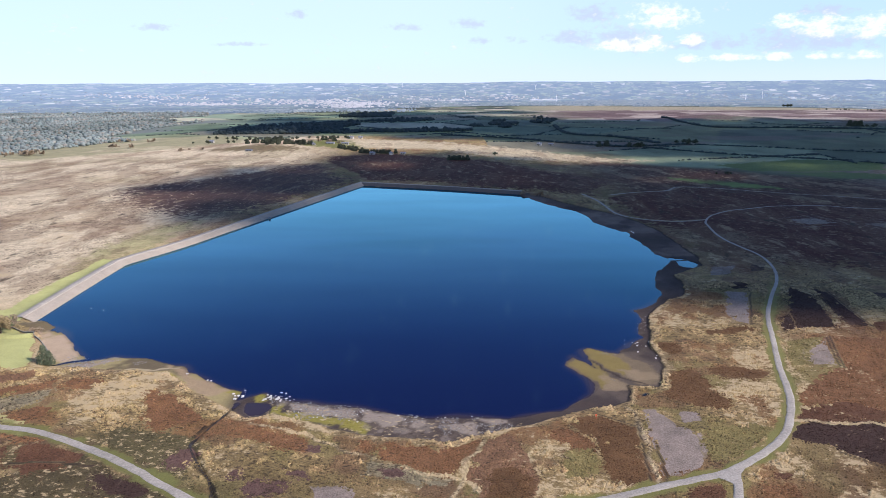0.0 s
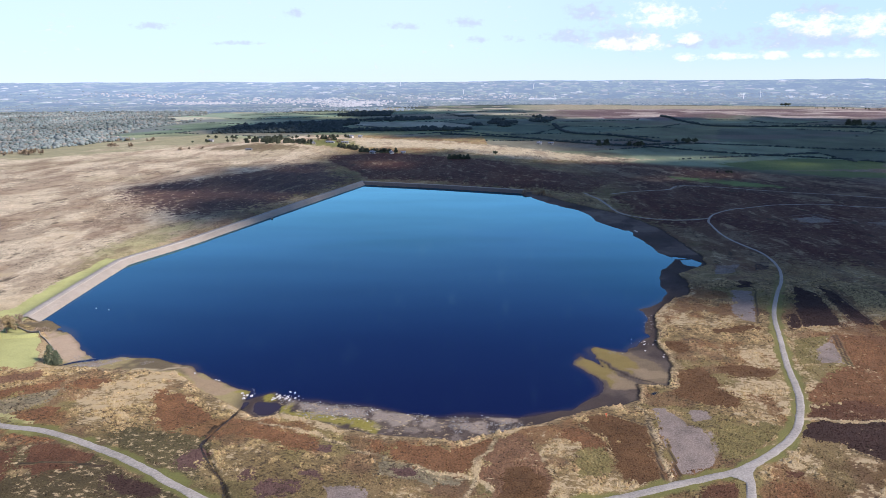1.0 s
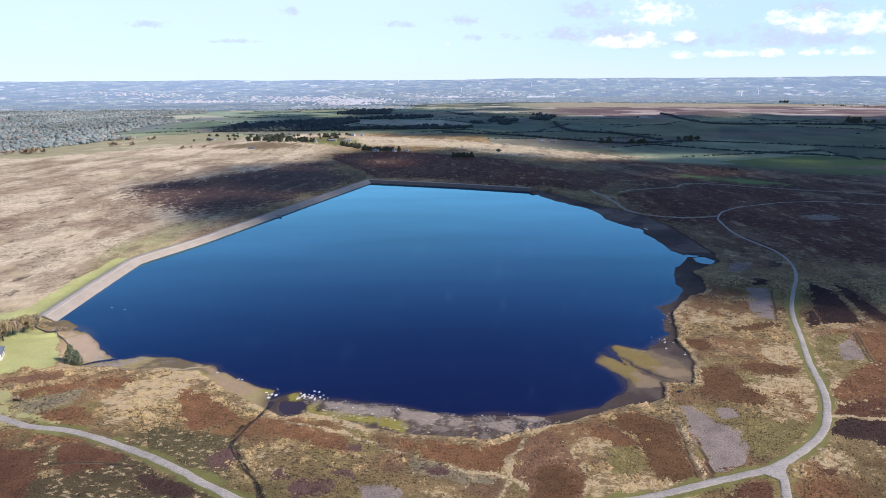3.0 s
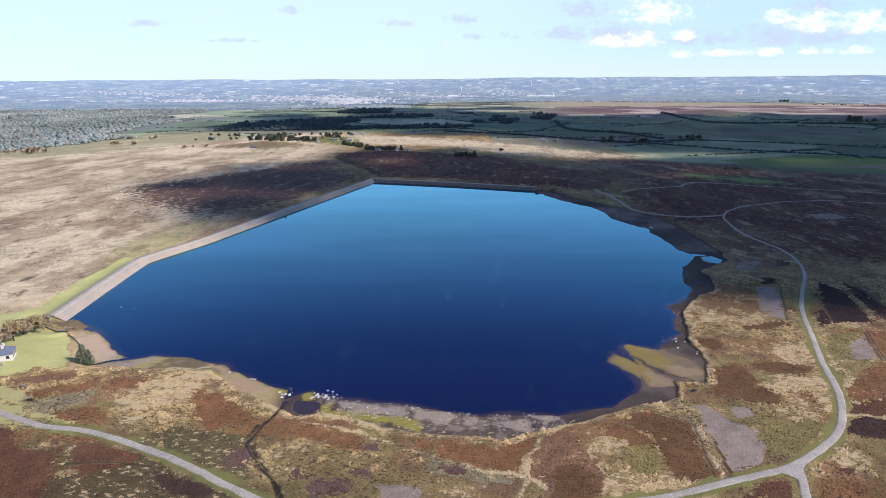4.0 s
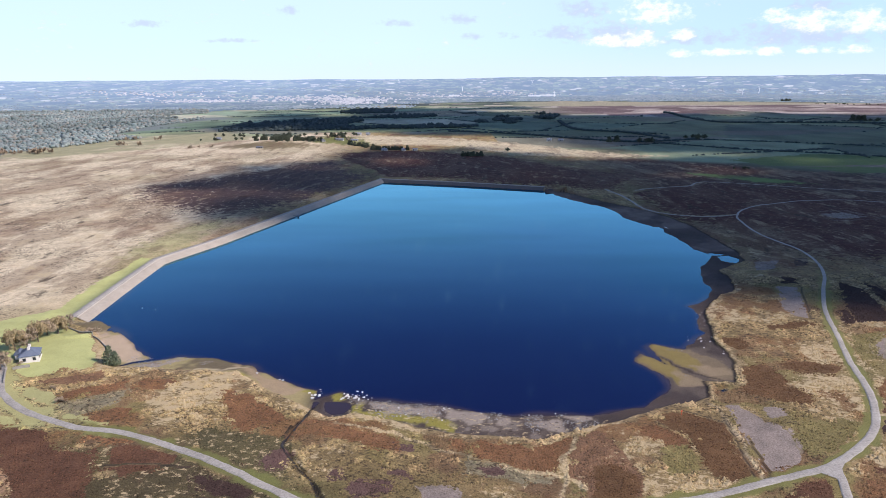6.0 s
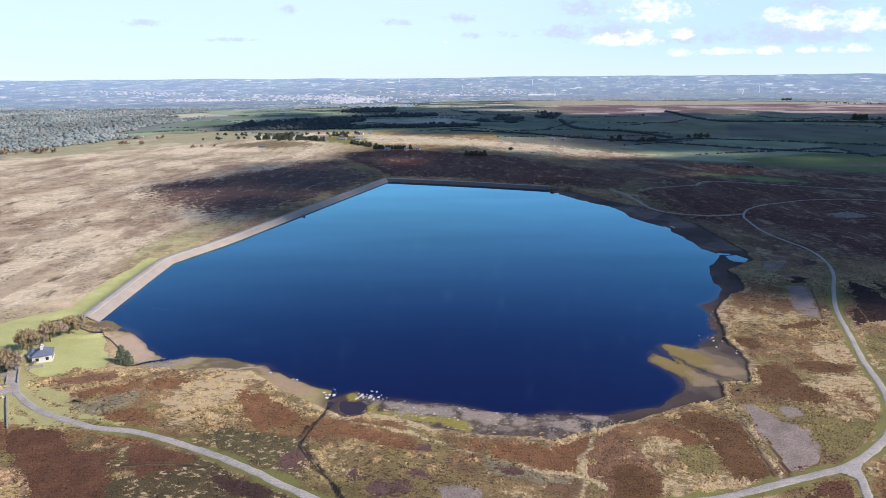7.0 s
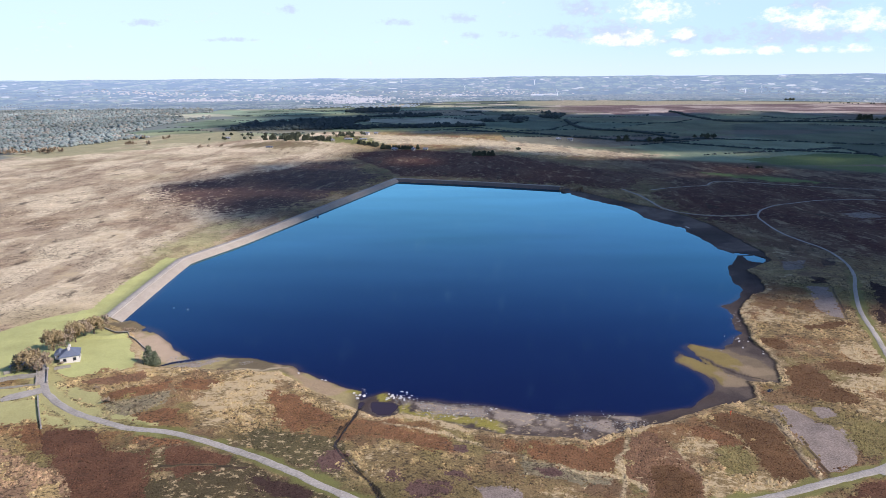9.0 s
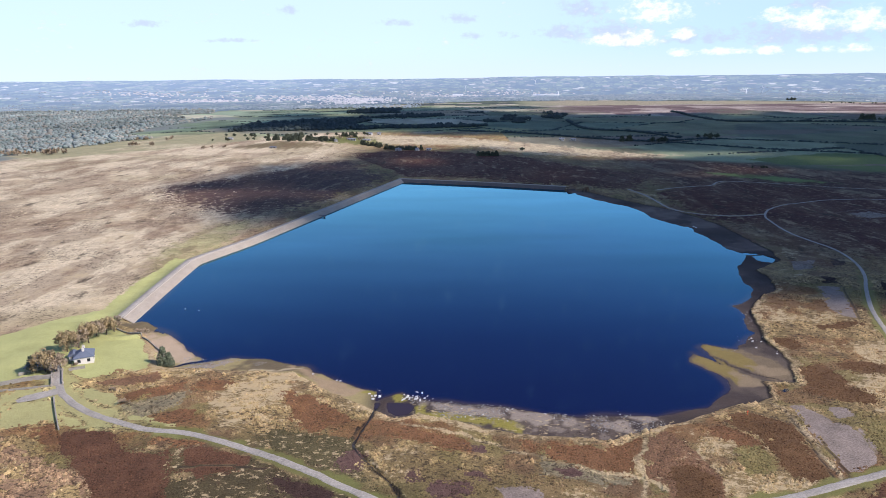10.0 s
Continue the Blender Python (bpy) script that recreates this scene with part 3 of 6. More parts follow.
CRISP.append((RUST, 0.9, [(-112.3, 217.2), (-106.7, 215.0), (-100.6, 212.8), (-91.7, 203.2), (-85.1, 199.2), (-84.2, 193.9), (-90.2, 190.2), (-92.0, 185.9), (-96.7, 187.3), (-101.0, 192.6), (-104.6, 202.3)]))
CRISP.append((BROWN, 0.9, [(-182.7, 221.8), (-175.7, 226.8), (-170.1, 228.7), (-159.1, 233.4), (-160.4, 223.7), (-171.2, 219.8)]))
CRISP.append(((0.27, 0.17, 0.095), 0.9, [(-190.9, 182.0), (-183.5, 178.7), (-172.3, 171.5), (-165.5, 168.6), (-153.5, 161.5), (-145.7, 153.3), (-160.3, 149.2), (-169.3, 149.3)]))
CRISP.append((STRAW, 0.9, [(-182.2, 168.7), (-174.6, 167.2), (-167.6, 161.7), (-177.2, 161.3)]))
CRISP.append((STRAW, 0.9, [(-159.2, 157.7), (-153.7, 158.9), (-147.8, 151.4), (-157.2, 151.5)]))
CRISP.append((RUST, 0.9, [(-185.8, 189.3), (-179.5, 192.8), (-175.0, 186.4), (-170.3, 180.4), (-176.9, 179.2), (-182.6, 184.2)]))
CRISP.append((MAROON, 0.9, [(-174.3, 187.4), (-167.9, 188.4), (-162.2, 189.7), (-156.5, 185.5), (-150.0, 175.8), (-145.4, 173.3), (-139.5, 173.2), (-135.4, 175.6), (-131.0, 166.7), (-129.5, 161.3), (-125.0, 148.8), (-143.8, 149.0), (-153.5, 161.5), (-158.9, 167.1), (-166.0, 172.3), (-170.8, 179.2)]))
CRISP.append((RUST, 0.9, [(-142.4, 186.0), (-133.2, 183.2), (-125.0, 179.9), (-125.8, 177.3), (-134.3, 177.1), (-140.9, 180.4)]))
CRISP.append((SEDGE, 0.9, [(-129.0, 160.0), (-114.7, 164.3), (-110.4, 171.7), (-98.6, 164.2), (-91.2, 159.6), (-74.5, 151.9), (-76.4, 143.9), (-124.0, 144.3)]))
CRISP.append((MAROON, 0.9, [(-131.1, 175.6), (-125.5, 176.4), (-118.0, 174.5), (-109.8, 170.8), (-110.3, 166.0), (-121.6, 161.2), (-126.3, 165.3)]))
CRISP.append((BLACKISH, 0.9, [(-100.9, 161.0), (-91.0, 158.8), (-80.8, 153.6), (-86.4, 150.8), (-97.8, 154.5)]))
CRISP.append((RUST, 0.9, [(-72.6, 188.5), (-63.7, 191.1), (-53.1, 185.8), (-44.6, 181.5), (-43.5, 174.4), (-51.5, 175.9), (-61.9, 182.0), (-69.1, 182.3)]))
CRISP.append((PURPLE, 0.9, [(-83.5, 174.1), (-78.8, 177.3), (-76.1, 173.6), (-76.4, 164.7), (-80.9, 163.9), (-83.9, 168.1)]))
CRISP.append((PURPLE, 0.9, [(-63.7, 161.2), (-60.9, 164.9), (-58.2, 159.9), (-62.7, 158.1)]))
CRISP.append((PURPLE, 0.9, [(-48.9, 165.5), (-42.0, 164.2), (-39.9, 160.1), (-46.9, 161.1)]))
CRISP.append((PURPLE, 0.9, [(-54.6, 160.0), (-45.6, 158.7), (-43.5, 154.9), (-53.9, 149.9), (-57.2, 154.8)]))
CRISP.append((PURPLE, 0.9, [(-45.7, 179.2), (-39.8, 179.2), (-39.8, 174.2), (-43.7, 174.1)]))
CRISP.append((LAVENDER, 0.9, [(-37.8, 155.4), (-31.1, 157.0), (-25.7, 153.8), (-26.8, 148.9), (-37.2, 148.8)]))
CRISP.append((GREY, 0.9, [(-25.0, 170.0), (-16.5, 168.1), (-6.5, 163.6), (-0.1, 160.4), (-1.6, 156.5), (-9.4, 157.7), (-15.9, 160.3), (-24.1, 162.9)]))
CRISP.append((PURPLE, 0.9, [(-21.2, 165.7), (-13.9, 166.4), (-12.8, 161.7), (-19.2, 161.6)]))
CRISP.append((RUST, 0.9, [(-22.7, 179.3), (-19.6, 183.3), (-14.9, 179.4), (-10.7, 181.7), (-5.3, 176.3), (-0.2, 181.1), (9.1, 184.5), (8.0, 179.6), (3.5, 168.8), (-0.9, 160.9), (-8.1, 163.6), (-16.6, 169.2), (-22.9, 173.7)]))
CRISP.append((RUST, 0.9, [(-30.0, 184.3), (-25.7, 182.6), (-23.2, 179.3), (-25.6, 174.3), (-28.6, 177.7)]))
CRISP.append((BROWN, 0.9, [(6.3, 174.8), (10.1, 182.9), (17.9, 188.0), (21.9, 174.9), (23.8, 160.6), (20.5, 148.2), (7.3, 148.0), (6.9, 157.8), (3.8, 161.0), (5.6, 168.8)]))
CRISP.append((OLIVE, 0.9, [(33.7, 175.0), (41.1, 178.2), (44.2, 169.1), (39.2, 160.7), (31.6, 162.0)]))
CRISP.append((RUST, 0.9, [(33.4, 189.9), (39.3, 187.5), (44.0, 179.8), (42.5, 176.6), (35.9, 178.2), (31.8, 184.7)]))
CRISP.append((DARKRUST, 0.9, [(38.6, 193.6), (47.3, 200.0), (51.4, 197.4), (56.6, 191.9), (59.2, 190.1), (57.9, 178.3), (56.5, 169.2), (55.0, 160.1), (44.8, 158.2), (43.9, 166.3), (44.5, 175.1), (44.3, 181.5), (41.8, 186.5)]))
CRISP.append((DARKRUST, 0.9, [(12.0, 166.0), (21.1, 167.5), (22.4, 158.0), (19.0, 148.1), (8.7, 148.0)]))
CRISP.append((LAVENDER, 0.9, [(65.2, 203.3), (68.5, 201.4), (72.2, 189.5), (77.7, 185.0), (77.0, 175.3), (72.3, 167.9), (63.1, 162.0), (59.9, 162.0), (60.6, 172.2), (61.8, 184.9)]))
CRISP.append((LAVENDER, 0.9, [(75.7, 200.2), (82.4, 199.5), (81.1, 193.8), (75.6, 192.7)]))
CRISP.append((DARKRUST, 0.9, [(80.0, 232.7), (93.8, 235.3), (94.3, 227.8), (93.5, 216.1), (97.0, 207.6), (92.4, 199.6), (86.0, 202.6), (79.8, 206.6), (75.2, 213.8), (75.9, 222.9)]))
CRISP.append((DARKRUST, 0.9, [(87.1, 264.0), (93.6, 261.5), (97.5, 254.8), (92.2, 250.0), (84.7, 251.8)]))
CRISP.append((DARKRUST, 0.9, [(112.6, 273.9), (131.5, 277.4), (133.4, 272.0), (120.4, 268.6), (112.1, 269.2)]))
CRISP.append((DARKRUST, 0.9, [(98.2, 235.3), (109.5, 236.4), (120.7, 231.3), (115.2, 225.0), (103.3, 226.3), (97.4, 230.2)]))
CRISP.append((RUST, 0.9, [(82.6, 181.7), (87.6, 183.4), (88.3, 178.6), (83.0, 176.3), (80.1, 177.5)]))
CRISP.append((OLIVE, 0.9, [(79.0, 188.5), (96.3, 191.4), (104.0, 188.6), (94.1, 178.6), (80.8, 170.9), (73.2, 165.9), (77.0, 175.3)]))
CRISP.append((OLIVE, 0.9, [(140.5, 259.8), (158.3, 264.2), (140.9, 238.1), (131.3, 236.5)]))
CRISP.append((RUST, 0.9, [(162.4, 264.2), (192.3, 263.1), (146.9, 188.9), (135.5, 206.2), (118.4, 202.8), (120.7, 211.1), (126.3, 216.3), (139.0, 230.4), (149.9, 235.6)]))
CRISP.append((MAROON, 0.9, [(117.7, 202.8), (136.0, 207.0), (148.1, 196.1), (145.2, 191.7), (123.7, 192.0), (112.1, 193.3)]))
CRISP.append((BLACKISH, 0.9, [(108.5, 190.4), (114.8, 192.3), (152.1, 191.4), (131.4, 161.5), (123.3, 168.3), (117.0, 174.1), (115.4, 177.2), (110.3, 180.3), (104.7, 183.5)]))
CRISP.append((RUST, 0.9, [(85.7, 158.5), (93.3, 159.9), (93.4, 151.1), (81.6, 151.0)]))
CRISP.append((MAROON, 0.9, [(90.6, 163.9), (95.6, 164.4), (93.8, 161.7), (88.5, 161.1)]))
CRISP.append((MAROON, 0.9, [(58.2, 149.6), (67.7, 157.6), (75.9, 158.9), (73.0, 149.8)]))
CRISP.append((LAVENDER, 0.9, [(144.4, 249.1), (158.9, 262.3), (149.5, 237.1), (140.9, 238.1), (142.0, 243.5)]))
CRISP.append((BLACKISH, 0.9, [(177.5, 332.5), (182.5, 316.8), (173.2, 284.6), (169.6, 275.5), (152.6, 273.4), (158.9, 292.1), (167.3, 312.4)]))
CRISP.append((BLACKISH, 0.9, [(189.8, 330.6), (193.5, 321.3), (187.3, 282.5), (186.8, 275.5), (176.4, 276.9), (183.5, 308.1)]))
CRISP.append((BLACKISH, 0.9, [(151.3, 288.3), (157.6, 290.5), (151.6, 273.4), (146.7, 273.4)]))
CRISP.append((BLACKISH, 0.9, [(214.7, 323.1), (233.4, 316.8), (224.8, 304.0), (212.7, 307.3)]))
CRISP.append((MAROON, 0.9, [(190.3, 281.1), (214.3, 281.2), (206.3, 269.5), (185.6, 271.4)]))
CRISP.append((STRAW, 0.9, [(205.5, 337.5), (211.8, 323.1), (218.8, 303.2), (206.6, 284.7), (191.3, 284.0), (194.5, 308.2), (199.9, 335.5)]))
CRISP.append((LAVENDER, 0.9, [(144.1, 330.6), (153.8, 325.9), (134.2, 279.5), (129.1, 283.8), (130.1, 295.9)]))
CRISP.append((BLACKISH, 0.9, [(179.3, 382.3), (186.9, 381.0), (180.3, 366.5), (172.0, 365.4)]))
CRISP.append((BLACKISH, 0.9, [(154.5, 346.7), (159.7, 341.5), (155.5, 332.5), (149.5, 334.5)]))
CRISP.append((LAVENDER, 0.9, [(154.7, 379.8), (168.8, 379.8), (157.8, 360.8), (147.5, 360.8)]))
BED_PATCHES = []
BED_PATCHES.append(((0.20, 0.16, 0.10), 2, [(54, 256.5), (56.5, 259), (68, 254.5), (75, 246), (80, 234), (78, 224), (70, 224), (60, 240)]))
BED_PATCHES.append(((0.20, 0.16, 0.10), 2, [(45, 240), (49, 250.5), (55, 242), (62, 232), (67, 225), (64, 221), (57, 221), (51.5, 229)]))
BED_PATCHES.append((SILT, 4, [(-196, 282), (-176, 274), (-160, 254), (-153, 246), (-166, 243), (-180, 262)]))
BED_PATCHES.append((GRAVEL, 3, [(-150, 246), (-138, 248), (-140, 244), (-152, 241)]))
BED_PATCHES.append((ALGAE, 1.5, [(-60.5, 201.4), (-48.2, 200.3), (-36.4, 198.5), (-25.2, 193.0), (-27.5, 188.7), (-36.8, 189.7), (-48.7, 193.9), (-57.0, 196.8)]))
BED_PATCHES.append((ALGAE, 0.8, [(-72.5, 215.1), (-68.3, 214.6), (-66.6, 209.5), (-71.8, 209.5)]))
BED_PATCHES.append((ALGAE, 0.8, [(-64.0, 203.0), (-58.6, 209.5), (-58.8, 205.4), (-60.6, 199.8)]))
BED_PATCHES.append((SHINGLY, 1.5, [(-58.4, 208.7), (-47.7, 207.1), (-34.8, 203.5), (-32.4, 200.0), (-38.2, 198.1), (-54.4, 201.8)]))
BED_PATCHES.append((SHINGLY, 1.5, [(-31.9, 204.8), (-21.4, 201.7), (-15.0, 198.6), (-22.5, 193.7), (-30.6, 198.1)]))
BED_PATCHES.append((SHINGLY, 1.5, [(-13.5, 197.9), (-7.4, 196.8), (-7.6, 193.1), (-13.2, 193.0)]))
BED_PATCHES.append((SHINGLY, 1.5, [(-3.0, 194.9), (6.4, 197.2), (6.2, 189.3), (-1.6, 188.8)]))
BED_PATCHES.append((SHINGLY, 1.2, [(8.9, 198.8), (15.1, 200.3), (19.6, 196.9), (12.9, 195.4)]))
BED_PATCHES.append(((0.37, 0.285, 0.18), 2, [(-113.3, 239.6), (-105.4, 237.0), (-98.3, 228.4), (-88.1, 221.3), (-82.5, 219.0), (-86.3, 215.0), (-95.9, 218.5), (-104.6, 228.4)]))
BED_PATCHES.append((ALGAE, 1, [(-82.6, 216.3), (-77.0, 219.5), (-76.5, 214.2), (-81.0, 214.6)]))
BED_PATCHES.append((ALGAE, 1.5, [(-113.9, 231.8), (-107.5, 231.4), (-102.6, 222.6), (-108.6, 223.5)]))
BED_PATCHES.append((LOBE, 1.2, [(54.0, 257.4), (61.8, 256.2), (67.7, 248.1), (70.0, 236.8), (67.1, 230.7), (58.2, 241.5), (55.1, 248.6)]))
BED_PATCHES.append((LOBE, 1.2, [(45.5, 242.0), (50.7, 252.1), (55.5, 244.8), (61.0, 234.2), (63.1, 229.3), (53.7, 220.7), (52.6, 230.2), (48.8, 236.7)]))
BED_PATCHES.append((TAN, 1.5, [(59.9, 234.2), (66.0, 226.4), (63.9, 219.9), (53.6, 219.8)]))
BED_PATCHES.append((TAN, 1.5, [(66.0, 236.8), (77.0, 236.9), (78.3, 230.3), (69.5, 229.3)]))
BED_PATCHES.append((SHINGLY, 1, [(-163.1, 237.1), (-152.7, 242.2), (-141.4, 245.8), (-136.5, 244.6), (-143.8, 239.4), (-155.8, 235.5)]))


CHANNEL = [(51.4, 250.9), (54.7, 246.4), (58.0, 240.4), (66.3, 229.2), (71.5, 224.9), (79.0, 215.9), (83.0, 212.9)]


def paint(col, factor, colour):
    f = np.clip(factor, 0, 1)[:, None]
    return col * (1 - f) + np.array(colour) * f


def field_cells(x, y, size=190.0):
    """Walled fields: a number for each field, and how far it is to the next one."""
    fx, fy = x * 0.94 + y * 0.34, y * 0.94 - x * 0.34
    gx, gy = np.floor(fx / size / 1.5), np.floor(fy / size)
    best, second, cell = np.full(x.shape, 1e9), np.full(x.shape, 1e9), np.zeros(x.shape)
    for i in (-1, 0, 1):
        for j in (-1, 0, 1):
            cx = (gx + i + lattice(gx + i, gy + j, 3)) * size * 1.5
            cy = (gy + j + lattice(gx + i, gy + j, 4)) * size
            q = np.sqrt((fx - cx) ** 2 / 2.2 + (fy - cy) ** 2)
            cell = np.where(q < best, lattice(gx + i, gy + j, 8), cell)
            second = np.where(q < best, best, np.minimum(second, q))
            best = np.minimum(best, q)
    return cell, second - best


def land_colour(x, y, d, b, side):
    """The cover of the land at each point, as a base colour."""
    r = np.hypot(x + 25, y)
    n1, n2, n3 = fractal(x, y, 38, 5, 40), fractal(x, y, 14, 4, 50), fractal(x, y, 95, 4, 60)
    streak = fractal(x * 1.3 + y * 0.3, y * 0.6 - x * 0.3, 26, 5, 66)
    col = np.tile(np.array(STRAW), (len(x), 1)) * (0.9 + 0.14 * n2)[:, None]
    col = paint(col, smooth(-30, 50, x) * smooth(420, 330, y) * 0.9, (0.305, 0.212, 0.092))      # golden moor grass towards the track
    col = paint(col, smooth(-0.05, 0.35, n1) * 0.85, OLIVE)
    col = paint(col, smooth(0.25, 0.5, n2 + 0.3 * n1) * 0.7, BROWN)
    col = paint(col, smooth(0.35, 0.6, fractal(x, y, 27, 4, 71)) * 0.8, RUST)
    # the wetter ground farther from the water is darker: rushes, moss and heather with straw between
    wet = smooth(192, 172, y + 9 * n1) * np.clip(0.15 + smooth(-72, -92, x) * smooth(-168, -148, x) + 0.5 * smooth(85, 105, x), 0, 1) 
    wet = np.maximum(wet, 0.6 * smooth(176, 158, y + 9 * n1) * smooth(-170, -140, x) * smooth(30, -10, x))
    moss = paint(np.tile(np.array((0.062, 0.052, 0.024)), (len(x), 1)), smooth(0.0, 0.45, n2) * 0.75, (0.075, 0.042, 0.030))
    moss = paint(moss, smooth(0.30, 0.55, fractal(x, y, 9, 4, 44)) * 0.75, (0.25, 0.18, 0.09))
    col = col * (1 - 0.85 * wet)[:, None] + moss * (0.85 * wet)[:, None]
    far_left = smooth(-150, -260, x) * smooth(230, 330, y)
    pale = paint(np.tile(np.array((0.56, 0.46, 0.30)), (len(x), 1)), smooth(0.05, 0.5, streak) * 0.5, (0.30, 0.215, 0.125))
    pale = paint(pale, smooth(0.28, 0.6, n3) * 0.4, (0.24, 0.20, 0.10))
    pale = paint(pale, smooth(0.30, 0.45, fractal(x * 1.3, y * 0.6, 50, 5, 77)) * 0.45, (0.18, 0.10, 0.055))
    col = col * (1 - far_left)[:, None] + pale * far_left[:, None]
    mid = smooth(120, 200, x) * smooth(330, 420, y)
    # heather moor, base colour lowered to make up for weak cloud shade
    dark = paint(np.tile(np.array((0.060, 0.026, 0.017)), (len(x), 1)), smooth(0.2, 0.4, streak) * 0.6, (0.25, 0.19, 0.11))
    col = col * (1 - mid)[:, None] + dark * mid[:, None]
    # enclosed farmland beyond the moor
    cell, gap = field_cells(x, y)
    # pasture tones hold a little extra blue in place of haze
    fields = np.array([(0.14, 0.16, 0.095), (0.19, 0.195, 0.11), (0.10, 0.125, 0.08), (0.22, 0.19, 0.135), (0.15, 0.165, 0.10), (0.10, 0.115, 0.08)])
    fcol = fields[np.clip((cell * 6).astype(int), 0, 5)] * (0.65 + 0.75 * ((cell * 37) % 1.0))[:, None]
    # fields far to the left are lightened and greyed, haze put into their colour
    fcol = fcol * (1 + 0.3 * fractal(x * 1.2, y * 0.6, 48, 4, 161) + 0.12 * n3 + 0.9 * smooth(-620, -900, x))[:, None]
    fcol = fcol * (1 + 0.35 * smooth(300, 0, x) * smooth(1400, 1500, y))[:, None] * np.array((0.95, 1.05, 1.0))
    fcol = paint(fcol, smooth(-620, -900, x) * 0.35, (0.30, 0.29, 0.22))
    mauve = smooth(100, 300, x) * smooth(0.1, 0.5, fractal(x * 0.7, y * 1.3, 170, 4, 151)) * 0.5
    fcol = fcol * (1 - mauve)[:, None] + np.array((0.17, 0.125, 0.10)) * mauve[:, None]
    edge = r + 120 * fractal(x, y, 220, 3, 81)
    farm = np.where(x > 60, smooth(860, 960, edge), smooth(1330, 1420, edge))
    farm = farm * smooth(-900, -600, x) + smooth(1180, 1300, edge) * (1 - smooth(-900, -600, x))
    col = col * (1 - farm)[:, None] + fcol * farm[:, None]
    ridge = smooth(1850, 2050, y + 0.1 * x + 120 * n3) * smooth(150, 450, x)
    burn = field_cells(x * 0.8 + y * 0.5, y * 0.8, 62.0)[0]      # strips of heather burnt in different years
    rcol = np.array([(0.31, 0.255, 0.215), (0.11, 0.07, 0.065), (0.20, 0.15, 0.13), (0.38, 0.315, 0.265), (0.13, 0.085, 0.08)])[np.clip((burn * 5).astype(int), 0, 4)]
    rcol = paint(rcol, smooth(2480, 2560, y + 60 * n3), (0.30, 0.265, 0.17))
    col = col * (1 - ridge)[:, None] + rcol * ridge[:, None]
    country = smooth(2350, 2700, r) * (1 - smooth(200, 300, x) * (1 - smooth(3000, 3060, r)))
    hue = np.array([(0.11, 0.13, 0.08), (0.19, 0.22, 0.11), (0.33, 0.29, 0.19), (0.05, 0.065, 0.055), (0.08, 0.09, 0.07), (0.42, 0.36, 0.28)])
    fine_cell = field_cells(x, y, 62.0)[0]
    ccol = hue[np.clip((fine_cell * 6).astype(int), 0, 5)] * (1 + 0.25 * n3)[:, None]
    ccol = paint(ccol, smooth(0.02, 0.14, fractal(x * 0.35, y, 120, 4, 93)) * 0.9, (0.045, 0.06, 0.05))
    col = col * (1 - country)[:, None] + ccol * country[:, None]
    floor = smooth(10, -20, area_distance(x, y, VALLEY) + 110 * fractal(x, y, 170, 3, 96)) * (x < -500)      # ground under the woods in the crowns' haze-greyed tone, to fill the gaps
    col = col * (1 - floor)[:, None] + np.array((0.16, 0.18, 0.16)) * floor[:, None]
    wx, wy = x + 2.2 * fractal(x, y, 9, 3, 23), y + 2.2 * fractal(x, y, 9, 3, 24)
    ragged = fractal(x, y, 5, 3, 26)
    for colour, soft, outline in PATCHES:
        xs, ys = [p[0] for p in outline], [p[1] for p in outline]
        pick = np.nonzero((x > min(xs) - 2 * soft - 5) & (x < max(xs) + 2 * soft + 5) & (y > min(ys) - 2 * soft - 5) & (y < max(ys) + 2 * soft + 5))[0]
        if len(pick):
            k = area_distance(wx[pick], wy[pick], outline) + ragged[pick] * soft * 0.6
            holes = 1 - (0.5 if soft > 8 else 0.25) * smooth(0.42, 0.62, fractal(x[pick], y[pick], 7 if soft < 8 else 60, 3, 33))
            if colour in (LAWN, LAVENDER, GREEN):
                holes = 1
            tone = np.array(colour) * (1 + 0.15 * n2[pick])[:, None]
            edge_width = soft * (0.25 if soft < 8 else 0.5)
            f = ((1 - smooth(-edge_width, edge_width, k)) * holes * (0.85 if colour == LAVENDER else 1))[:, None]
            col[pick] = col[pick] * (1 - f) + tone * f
    patch, border = col.copy(), np.full(x.shape, 5.0)
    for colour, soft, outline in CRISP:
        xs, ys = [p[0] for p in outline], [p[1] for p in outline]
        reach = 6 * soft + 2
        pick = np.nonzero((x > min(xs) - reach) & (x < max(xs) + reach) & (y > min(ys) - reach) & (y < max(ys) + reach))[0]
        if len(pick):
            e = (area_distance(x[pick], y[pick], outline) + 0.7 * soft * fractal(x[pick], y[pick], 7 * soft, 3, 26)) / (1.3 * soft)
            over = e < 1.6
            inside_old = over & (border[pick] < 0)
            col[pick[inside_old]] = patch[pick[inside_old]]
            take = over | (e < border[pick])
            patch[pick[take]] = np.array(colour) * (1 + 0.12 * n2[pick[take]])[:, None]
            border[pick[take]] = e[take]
    overlaid = np.zeros(x.shape)
    near = np.nonzero((x > -260) & (x < 430) & (y > 120) & (y < 700))[0]
    xn, yn = wx[near], wy[near]
    for name, line in ROADS.items():
        k = line_distance(x[near], y[near], line)
        verge = (1 - smooth(2.0, 3.6, k + 1.6 * ragged[near])) * (0.85 if name != "spur" else 0.5)
        if name == "west":
            verge = np.maximum(verge, (1 - smooth(3, 8, k + 2 * ragged[near])) * smooth(-150, -165, x[near]) * 0.9)
